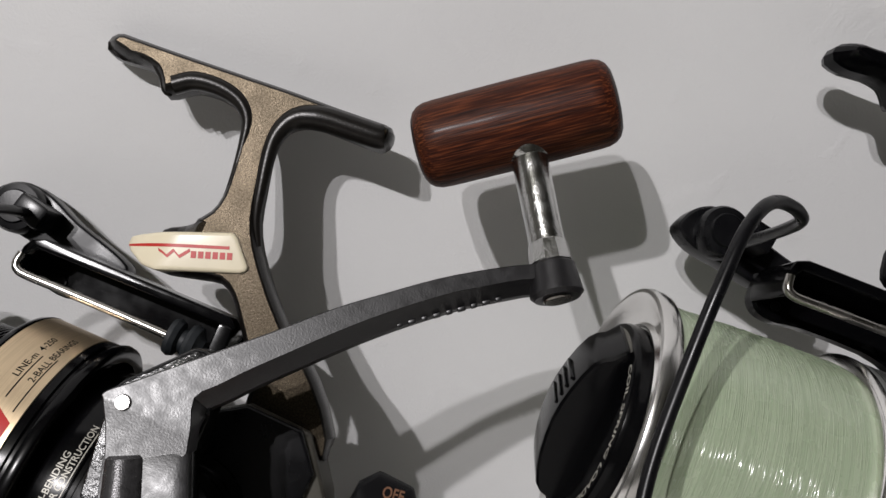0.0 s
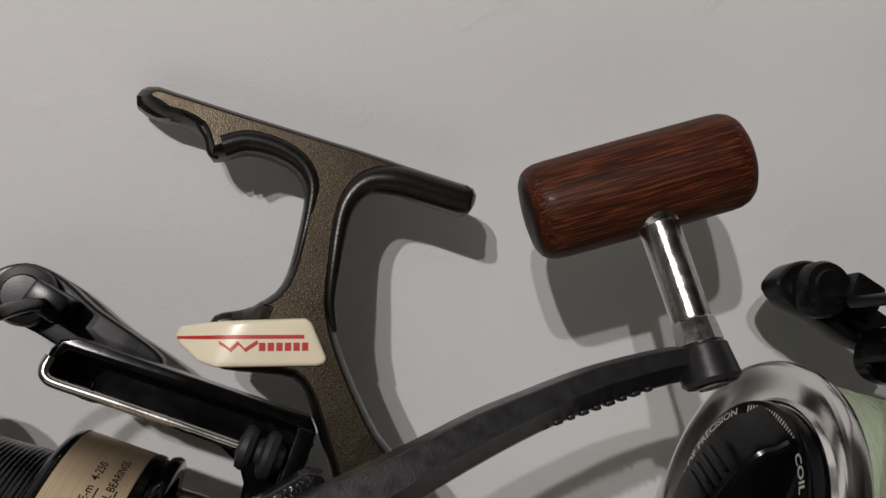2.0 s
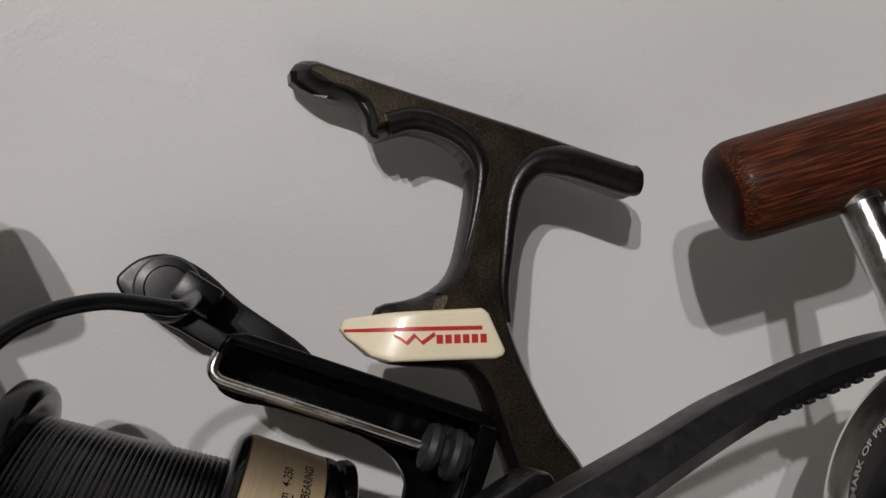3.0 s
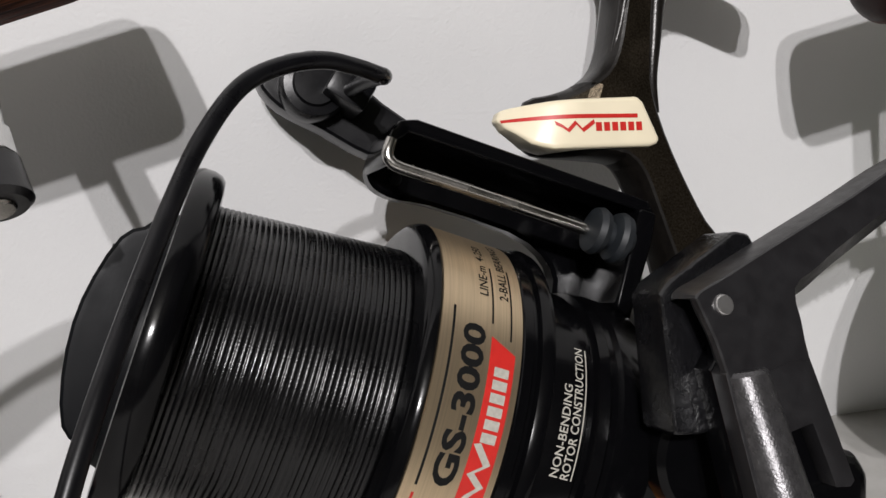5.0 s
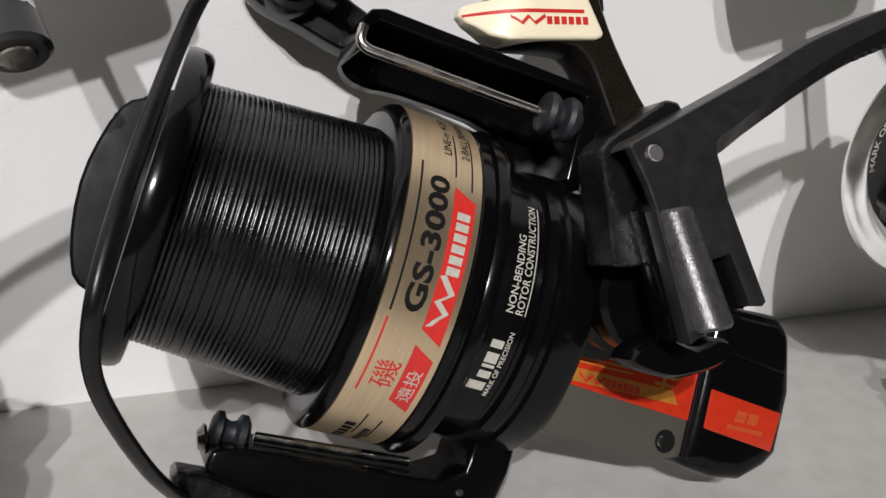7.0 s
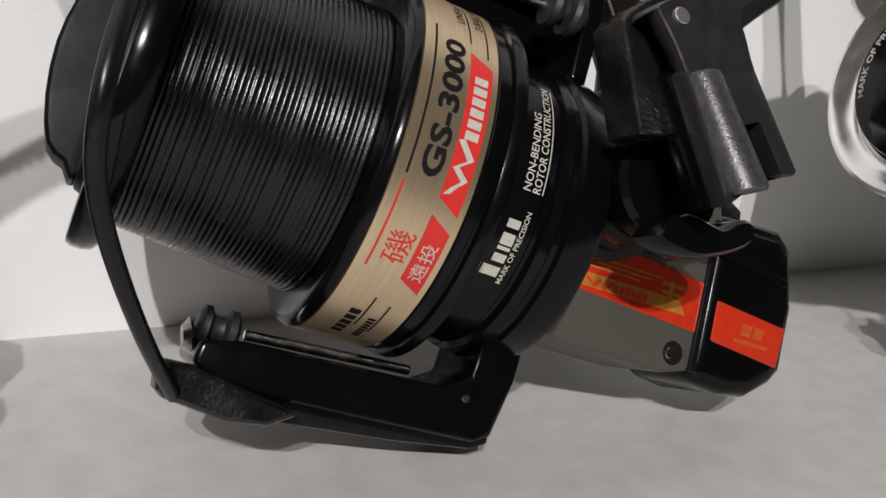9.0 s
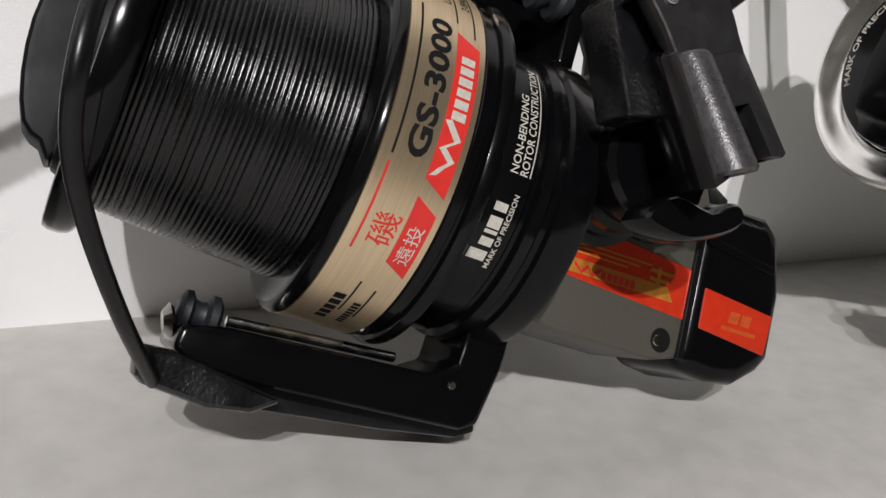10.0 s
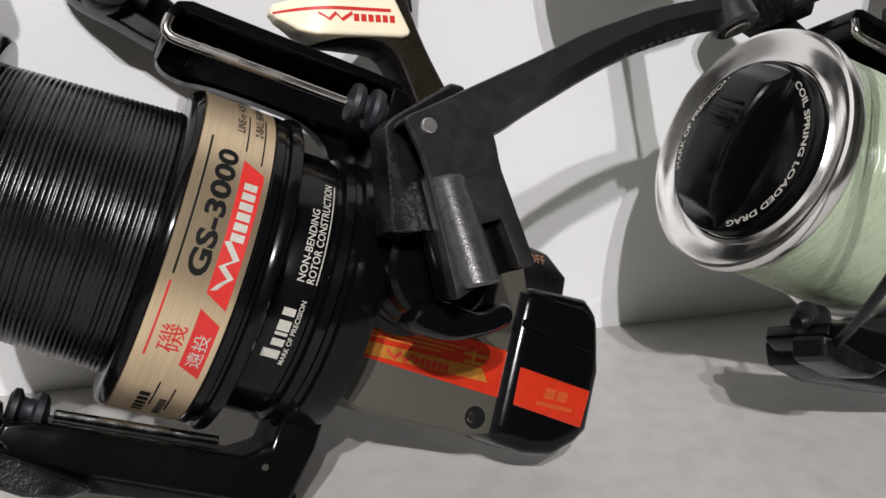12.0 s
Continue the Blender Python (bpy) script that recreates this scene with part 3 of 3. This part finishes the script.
    # Bulk added behind the arm so that its shadow on the shelf joins it.
    foot = slab([(6, -43.5), (-44, -43), (-50, -43.6), (-51.2, -46.2), (-47, -48.2), (-30, -50.2), (-8, -51.8), (4, -50)], -15, 1, 1.2, 2)
    part("arm_shadow_bulk", foot, SATIN, lower)
    lv = cast([(16.4, -45.4), (17.0, -46.4), (16.2, -50.4), (14.8, -51.4), (4, -52.8), (-3, -52.0), (-7.2, -49.4), (-6.6, -48.2), (3, -46.6), (11, -45.2)], [(3, -0.8), (3.7, 0), (7, 0.1), (11.8, 0), (12.5, -0.3), (12.8, -0.9)], 1)
    part("lower_lever", lv, CHIPPED, lower, "chipped glossy lever", 22)
    part("line_roller", revolve([(11.6, 0), (11.6, 2.4), (10.9, 3.6), (9.8, 3.7), (9.0, 2.4), (8.0, 2.1), (7.0, 2.4), (6.3, 3.8), (5.0, 3.8), (4.2, 2.6), (3.6, 0)], 40, (1.5, -38.2)), RUBBER, lower, "slate grey line roller")
    part("roller_cap", rod((13.4, 1.5, -41.0), (11.6, 1.5, -40.4), 2.4, 3.2, 24, 0.6), SATIN if green else STEEL, lower)
    part("roller_rod", rod((3, 1.5, -38), (-30, 1.0, -36.2), 1.0, 1.0, 16, 0.2), CHROME, lower, "thin chrome rod")
    part("arm_rivet", rod((-39.1, 8.8, -38.7), (-39.1, 10.1, -38.7), 1.0, 0.8, 16, 0.15), STEEL, lower)
    return rotor


def set_back(bm):
    """The second reel's foot stands a little further back along the rod."""
    for v in bm.verts:
        k = max(0.0, (v.co.z - 45) / 58)
        v.co.x, v.co.z = v.co.x - 3.9 * k, v.co.z + 2.1 * k
    return bm


def body_of(reel, green):
    # foot and stem in one casting: bronze face, dark edges
    outline = [(10.6, 106.0), (12.6, 104.6), (12.4, 102.2), (8, 101.4), (2, 102.2), (-2.6, 101.6), (-4.8, 99.4), (-6.6, 97.4), (-9.4, 99.4), (-13, 101.8), (-19, 102.6), (-24.4, 101.6), (-28.0, 98.4), (-29.6, 93.4), (-31.0, 85), (-31.6, 78.6),
               (-30.6, 73.8), (-27, 69.2), (-23, 66.6), (-20.2, 64.7), (-20.2, 61.2), (-21.0, 57.4), (-24, 56.0), (-28, 56.6), (-34, 58.2), (-40.0, 59.4), (-44.2, 57.2), (-47.8, 53.0), (-52.6, 47.0), (-57.8, 40), (-61, 30), (-81, 30), (-76, 41.0), (-66.4, 49.8), (-61.2, 53.0),
               (-55.8, 57.8), (-49.8, 63.9), (-44.6, 70.2), (-41.2, 76.2), (-39.0, 84), (-36.8, 93), (-36.6, 97.6), (-37.8, 101.4), (-41.0, 104.2), (-46.4, 105.8), (-59.6, 106.3), (-62.4, 107.0), (-63.2, 109.2), (-62.2, 111.3), (-58, 111.2), (-48, 110.4), (-35, 109.6), (-10, 107.4), (6, 106.2)]
    bm = cast(outline, [(-4.5, -0.6), (-3.6, 0.2), (-1.5, 0.9), (2.0, 0.9), (4.4, 0.5), (5.8, -0.05), (6.7, -0.6), (7, -1.1)], 2)
    bmesh.ops.bisect_plane(bm, geom=bm.verts[:] + bm.edges[:] + bm.faces[:], plane_co=(9.6, 0, 103.4), plane_no=(0.15, 0, -0.99))
    bmesh.ops.bisect_plane(bm, geom=bm.verts[:] + bm.edges[:] + bm.faces[:], plane_co=(-3.4, 0, 104), plane_no=(0.9, 0, -0.44))
    for x in (-31, -29, -27, -25, -23, 0, 4, 9):
        bmesh.ops.bisect_plane(bm, geom=bm.verts[:] + bm.edges[:] + bm.faces[:], plane_co=(x, 0, 0), plane_no=(1, 0, 0))
    bmesh.ops.bisect_plane(bm, geom=bm.verts[:] + bm.edges[:] + bm.faces[:], plane_co=(0, 0, 71), plane_no=(0, 0, 1))
    for f in bm.faces:
        c = f.calc_center_median()
        dark = 0.15 * (c.x - 9.6) - 0.99 * (c.z - 103.4) > 0 and 0.9 * (c.x + 3.4) - 0.44 * (c.z - 104) > 0
        dark = dark or (c.x > -25 and 54 < c.z < 71)
        f.material_index = 0 if f.normal.y > 0.93 and not dark else 1
    for v in bm.verts:
        if v.co.x > -31 and 54 < v.co.z < 71:
            f = min(1.0, (v.co.x + 31) / 8)
            v.co.y = -4.5 + (v.co.y + 4.5) * (1 - 0.64 * f * f * (3 - 2 * f))
        if v.co.x > 4 and v.co.y > 1:
            v.co.x -= (v.co.y - 1) * 0.4 * min(1.0, (v.co.x - 4) / 5)
        if v.co.x > -4 and v.co.z > 95:
            v.co.y -= max(0.0, 103.4 + 0.15 * (v.co.x - 9.6) - v.co.z) * 1.3 * min(1.0, (v.co.x + 4) / 4) if v.co.y > 3 else 0.0
    if green:
        set_back(bm)
    stem = part("foot_and_stem", bm, None, reel, "glossy black cast foot" if green else "bronze flecked cast foot with dark edges", 16, [BLACK, BLACK] if green else [BRONZE, DARKBRONZE])
    bend = set_back if green else (lambda b: b)
    part("foot_flange", bend(tube([(-44.6, 4.6, 70.6), (-41.4, 5.4, 76.6), (-39.4, 5.8, 84), (-37.4, 5.8, 93), (-37.2, 5.8, 98), (-38.6, 5.8, 102.2), (-41.4, 5.8, 104.9), (-46.6, 5.8, 106.6), (-54, 5.6, 107.4), (-60, 5.4, 108.0), (-61.6, 5.2, 108.6)], lambda f: 0.8 + 2.5 * min(1.0, 1.5 * f), 18)), BLACK if green else DARKBRONZE, stem, "dark rolled flange")
    part("foot_flange", bend(tube([(-8.2, 5.8, 99.2), (-12.6, 5.8, 102.4), (-19, 5.8, 103.4), (-24.9, 5.8, 102.3), (-28.8, 5.8, 98.9), (-30.4, 5.8, 93.5), (-31.6, 5.6, 85), (-31.9, 5.0, 77)], lambda f: 2.5 - 2.2 * f ** 2, 18)), BLACK if green else DARKBRONZE, stem)
    part("foot_flange", bend(tube([(-1.6, 4.4, 102.6), (-4.6, 4.4, 100.2), (-6.2, 3.6, 97.6), (-7.6, 2.6, 97.0)], lambda f: 1.35 - 0.9 * f ** 3, 14)), BLACK if green else DARKBRONZE, stem)
    plate = slab([(-13.8, 58.2), (-13.8, 61.4), (-18.5, 63.0), (-38.2, 71.2), (-39.6, 70.6), (-45.4, 64.6), (-45.0, 63.6), (-43.8, 62.6), (-24.6, 55.2), (-20.5, 54.9), (-15.6, 56.4)], -1.5, 8.2, 1.1, 4)
    if not green:
        def bowed(bm):
            for v in bm.verts:
                f = max(0.0, (v.co.x + 28) / 14.4) ** 2
                v.co.y += f * (-2.4 - v.co.y) * 0.7
                v.co.z += (58.7 - 0.38 * (v.co.x + 14.6) - v.co.z) * 0.34 * min(1.0, max(0.0, (v.co.x + 23.5) / 9.7)) ** 2
            return bm

        for k in range(8):
            bmesh.ops.bisect_plane(plate, geom=plate.verts[:] + plate.edges[:] + plate.faces[:], plane_co=(-28 + 1.8 * k, 0, 0), plane_no=(1, 0, 0))
        bowed(plate)
        stripe = bars([(2.2 * i, 0, 2.2 * i + 2.2, 0.8, 0) for i in range(12)])
        bmesh.ops.remove_doubles(stripe, verts=stripe.verts, dist=0.01)
        name_plate = part("name_plate", plate, CREAM, reel, "cream plastic plate with a red stripe")
        part("stripe", bowed(lay(stripe, -14.6, 8.28, 57.6, 20.8)), RED, name_plate)
        pieces("wave_print", [bowed(lay(m, -23.8, 8.28, 58.4, 20.8)) for m in wordmark(0, 0, 18.8, 2.0, 6)], RED, name_plate, "red printed mark")
    # gear housing
    housing = slab([(-45, -20.6), (-45, 20), (-52, 30), (-60, 35.6), (-76, 35), (-86, 22), (-90, 13), (-90, -20.4), (-82, -22.8), (-56, -23.2)], -12, 11, 1.6, 3)
    body = part("gear_housing", housing, GREYBRONZE, reel, "grey-bronze gear housing")
    part("side_cover", slab([(-47, -1), (-47, 20), (-53, 31), (-60, 35.4), (-74, 35), (-80.5, 27), (-80.5, 4), (-75, 0.4)], 9, 13.2, 1.0, 3), SATIN, body)
    side = slab([(-47, 0.4), (-89.4, -1.6), (-89.4, -12.6), (-47, -11.4)], 10.9, 11.25, 0.1, 1)
    sticker = part("side_sticker", side, VERMILION, body, "vermilion foil sticker with gold marks")
    for i, z in enumerate((-4.6, -5.6, -6.6)):
        part("gold_line", lay(bars([(0, 0, 26 - 3 * i, 0.35, 0)]), -51, 11.3, z - 0.2, 2.0), GOLDPRINT, sticker)
    part("gold_block", lay(bars([(0, 0, 34, 2.9, -2)]), -50, 11.3, -11.0, 2.0), GOLDPRINT, sticker)
    pieces("red_mark", [lay(m, -58, 11.36, -10.5, 2.0) for m in wordmark(0, 0, 16, 2.0, 6)], RED, sticker)
    pieces("gold_mark", [lay(bars([q]), -76.5, 11.36 + 0.02 * i, -8.4, 2.0) for i, q in enumerate([(0, 0, 6, 0.8, 0), (0.5, 1.6, 5.5, 2.4, 0), (2.3, -1, 3.2, 4.8, 0), (0, 3.4, 6.2, 4.2, 0.6)])], GOLDPRINT, sticker)
    # Black disc stands in for the shaded screw recess; the steel head sits on it.
    part("screw_recess_shade", rod((-83.2, 9.6, -18.2), (-83.2, 11.15, -18.2), 2.7, 2.6, 24, 0.1), INK, body)
    part("recessed_screw", rod((-82.4, 10.9, -18.4), (-82.4, 11.35, -18.4), 1.35, 1.2, 20, 0.1), STEEL, body)
    # rear drag cap
    cap = slab([(-88, 15), (-106, 16.6), (-110.5, 13.6), (-114, 0), (-114, -14.5), (-111.5, -18), (-105.5, -22.6), (-98, -23.6), (-88, -22.6)], -13, 11.8, 4.4, 5)
    rear = part("rear_cap", cap, BLACK, reel, "black faceted rear cap")
    part("cap_collar", slab([(-87.2, 13), (-89.0, 13.2), (-89.4, -21), (-87.6, -21)], 10.6, 12.0, 0.5, 3), SATIN, rear)
    part("cap_groove", slab([(-89.6, 7), (-109.2, 5.6), (-109.4, 3.6), (-89.6, 5)], 11.0, 12.5, 0.4, 2), BLACK, rear)
    part("cap_badge", slab([(-91.4, -4.2), (-111.6, -5.2), (-111.0, -14.4), (-91.6, -13.2)], 11.0, 12.15, 0.5, 3), VERMILION, rear, "glossy vermilion badge")
    pieces("badge_print", [lay(bars([q]), -97.5, 12.2, -11.8, 2.0) for q in [(0, 0, 10, 0.9, 0), (1.6, 1.9, 4.4, 4.4, 0.5), (5.0, 1.9, 7.8, 4.4, 0.5)]], DULLGOLD, rear)
    sw = slab([(-90, 14), (-91, 26), (-95, 30.5), (-105, 30), (-109.4, 24), (-109, 14)], -14, -5, 1.2, 2)
    for v in sw.verts:
        v.co.y -= 0.85 * max(0.0, v.co.z - 22) if v.co.y > -9 else 0.0
    switch = part("stop_switch", sw, SATIN, reel, "small black switch marked OFF")
    word = lay(lettering("OFF", 5.6, 2.8, 0.02), -97.8, -4.9, 25.2, 6)
    for v in word.verts:
        v.co.y -= 0.85 * max(0.0, v.co.z - 22) - 0.12
    part("switch_print", word, COPPER, switch)
    return body


def tilted(bm):
    """Leans the crank's fold parts outward towards their lower end."""
    bmesh.ops.bisect_plane(bm, geom=bm.verts[:] + bm.edges[:] + bm.faces[:], plane_co=(0, 0, 30), plane_no=(0, 0, 1))
    for v in bm.verts:
        v.co.y -= (0.26 if v.co.z < 30 else 0.18) * (v.co.z - 30) + 0.06 * (v.co.x + 42)
    return bm


def bevelled(outline, layers, slants, smooth=3):
    """A casting whose front is cut back on chosen sides; layers are (y, outward offset), slants are ((x, z) side, depth, share of the cut on each layer)."""
    bm = cast(outline, layers, smooth)
    n = len(bm.verts) // len(layers)
    bm.verts.ensure_lookup_table()
    base = [v.co.copy() for v in bm.verts[:n]]
    for i in range(n):
        d = (base[(i + 1) % n] - base[i - 1]).normalized()
        o = Vector((d.z, 0, -d.x))
        if sum(p.x * q.z - q.x * p.z for p, q in zip(base, base[1:] + base[:1])) < 0:
            o = -o
        for k in range(len(layers)):
            bm.verts[k * n + i].co -= o * sum((min(1.0, max(0.0, (base[i].z - 30) / 5)) if sx < 0 else 1.0) * depth * shares[k] * max(0.0, o.x * sx + o.z * sz) ** 4 for (sx, sz), depth, shares in slants)
    bmesh.ops.recalc_face_normals(bm, faces=bm.faces)
    return bm


def crank_of(reel, green):
    crank = part("crank_boss", revolve([(11, 0), (11, 13.5), (15, 13.5), (16, 11.6), (18.5, 11.6), (19.2, 10.4), (20.6, 10.4), (21.4, 11.4), (23.6, 11.4), (24.4, 9.8), (27.5, 9.6), (28.5, 11), (33, 11.2), (34.2, 10.2), (34.2, 0)], 56, (-57, 8), "y"),
                 BLACK, reel, "ribbed black crank boss")
    part("lock_lever", cast([(-50, -5.0), (-58, -6.2), (-64, -4.2), (-69, -1.2), (-70.8, 1.4), (-69.6, 3.6), (-67, 3.4), (-63, 0.6), (-55, 1)], [(34.5, -0.6), (35.2, 0), (41.4, 0), (42.4, -0.7)], 3), BLACK, crank)
    part("hinge_base", tilted(slab([(-36.6, 30.4), (-37.8, 33), (-48.1, 44.8), (-50.8, 45.2), (-57, 38.5), (-58, 24), (-54, 16), (-46, 11.0), (-41.6, 9.8)], 28.5, 38.2, 0.9, 3)), CHIPPED, crank, "chipped black hinge base")
    outline = [(-45.3, 18.7), (-41.2, 24.8), (-38.4, 28.6), (-37.5, 30.2), (-38.4, 31.8), (-41.2, 34.3), (-47.2, 40.1), (-55.9, 48.4), (-63, 55.2), (-71.7, 63.9), (-80, 71), (-89, 78.4), (-98, 84.6), (-105, 88.8), (-110.6, 91.2),
               (-112.6, 88.8), (-111, 84.8), (-107, 82.2), (-101, 78.0), (-95, 73.6), (-85, 64.8), (-77, 56.8), (-70, 49.2), (-64, 42.6), (-60.2, 38.0), (-57.4, 35.0), (-56.8, 31.8), (-57.4, 29.2), (-58.2, 27.0), (-57.6, 25.8), (-55.8, 25.6), (-50.8, 22.4)]
    arm = part("crank_arm", tilted(bevelled(outline, [(37.8, -1.2), (38.4, -0.3), (39.4, 0.1), (41.2, 0.1), (44.8, 0.0), (45.9, -0.1), (46.2, -0.32)], [((-0.73, -0.68), 3.7, (0, 0, 0, 0.15, 0.9, 1, 1)), ((0.889, -0.457), 1.6, (3, 2.8, 2.4, 1.5, 0.2, 0.2, 0.25))])), CRANKM, reel, "worn black curved crank arm", 18)
    body = slab([(-43.6, 20.6), (-46.0, 26.5), (-56.0, 30.0), (-57.2, 29.0), (-66.9, 10.9), (-66.4, 9.8), (-58.6, 5.6), (-54.4, 1.4), (-52.6, -0.4), (-51.4, 2.6)], 36.4, 42.6, 0.5, 2)
    cover = slab([(-43.8, 20.4), (-45.6, 25.0), (-55.6, 29.2), (-57.0, 29.0), (-67.0, 10.9), (-66.3, 9.9), (-63.8, 9.2), (-59.2, 17.3), (-53.6, 13.9), (-58.2, 5.4), (-54.4, 1.4), (-52.6, -0.4), (-51.4, 2.6)], 42.4, 46.12, 0.25, 2)
    part("fold_block", tilted(body), BLACK, arm)
    part("fold_cover", tilted(cover), CRANKM, arm, "black hinge cover with a square cut-out")
    part("fold_barrel", tilted(rod((-47.5, 44.5, 22.0), (-56.5, 45.6, 3.2), 3.9, 4.15, 48, 0.6)), HINGEM, arm, "rounded hinge barrel, made paler to lift its gloss streak")
    part("pin", tilted(rod((-42.2, 44.5, 30.6), (-42.2, 46.9, 30.6), 1.75, 1.55, 24, 0.18)), BRIGHT, arm, "steel hinge pin")
    part("pin", rod((-54.0, 40.0, 34.4), (-57.6, 40.0, 35.0), 1.7, 1.5, 20, 0.3), BLACK, arm)
    part("arm_end", rod((-113.7, 38.2, 84.6), (-109.7, 36.3, 91.4), 5.8, 5.0, 48, 0.9), CRANKM, arm)
    part("end_screw", rod((-114.0, 38.35, 84.1), (-113.5, 38.1, 84.9), 3.2, 3.0, 32, 0.3), STEEL, arm)
    for i in range(9):
        f = i / 8
        part("cast_digit", box((-85.4 - 17.0 * f, 36.4 - 0.8 * f, 66.2 + 13.4 * f), (1.3 + 0.4 * (i % 2), 3.2, 1.0), 0.3, Matrix.Rotation(radians(40), 4, "Y")), CRANKM, arm)
    part("post", join(rod((-107.6, 35.1, 94.9), (-96.6, 30.1, 112.4), 3.9, 4.15, 48, 0.2), rod((-97.0, 30.3, 111.6), (-95.9, 29.8, 113.4), 4.3, 4.9, 48, 0.3), rod((-96, 29.8, 113.2), (-91.5, 27.4, 119.0), 4.0, 4.0, 48, 0.3)), CHROME, arm, "scuffed chrome post")
    part("collar", rod((-109.9, 36.4, 91.0), (-107.4, 35.2, 95.3), 4.75, 4.35, 10, 0.3), CHROME, arm, "knurled chrome collar")
    # barrel knob: modelled along its own x axis so that the grain follows it
    a, b = Vector((-72.3, 22.2, 105.5)), Vector((-109.6, 31.0, 132.7))
    L = (b - a).length
    prof = [(0, 0), (0.05, 5.4), (0.35, 7.2), (1.1, 8.6), (2.2, 9.5), (3.8, 10.05), (6.0, 10.2), (L * 0.5, 10.28), (L - 6.0, 10.2), (L - 3.8, 10.05), (L - 2.2, 9.5), (L - 1.1, 8.6), (L - 0.35, 7.2), (L - 0.05, 5.4), (L, 0)]
    bm = revolve(prof, 96)
    for f in bm.faces:
        x = f.calc_center_median().x
        f.material_index = 1 if x < 0.8 or x > L - 0.8 else 0
    handle = part("wooden_knob", bm, None, reel, "varnished dark red wooden barrel knob", 50, [WOOD, ENDGRAIN])
    handle.matrix_local = Matrix.Translation(a * MM) @ (b - a).to_track_quat("X", "Z").to_matrix().to_4x4()
    return arm


def fishing_reel(green, label):
    reel = new("fishing_reel")
    spool_of(reel, green)
    rotor_of(reel, green)
    body_of(reel, green)
    crank_of(reel, green)
    return tagged(reel, label, "fishing reel", "reels in a row on the shelf")


def axes(origin, front, crank, foot):
    f, c, u = Vector(front).normalized(), Vector(crank), Vector(foot)
    c = (c - f * c.dot(f)).normalized()
    u = f.cross(c)
    m = Matrix((f, c, u)).transposed().to_4x4()
    m.translation = origin
    return m


FRONT, CRANK, FOOT = (-0.93123, 0.17466, 0.31986), (-0.02702, -0.90835, 0.41733), (0.36344, 0.37999, 0.85060)
first = fishing_reel(False, "black fishing reel with gold spool band and wooden crank knob")
first.matrix_world = axes((-0.1, 0.1918, 0.0625), FRONT, CRANK, FOOT)
third = copy_thing(first, axes((-0.2752, 0.1935, 0.0555), (-0.93547, 0.19948, 0.29171), (-0.02613, -0.86224, 0.50583), FOOT))
third.scale = (0.92, 0.92, 0.92)
tagged(third, "smaller black fishing reel with wooden knob, last in the row")
second = fishing_reel(True, "black reel with polished spool lip, full of pale green line")
second.matrix_world = axes((0.08185, 0.16811, 0.07318), (-0.94583, 0.09070, 0.31174), (0.0631, -0.8908, 0.4505), (0.32196, 0.38587, 0.86457))
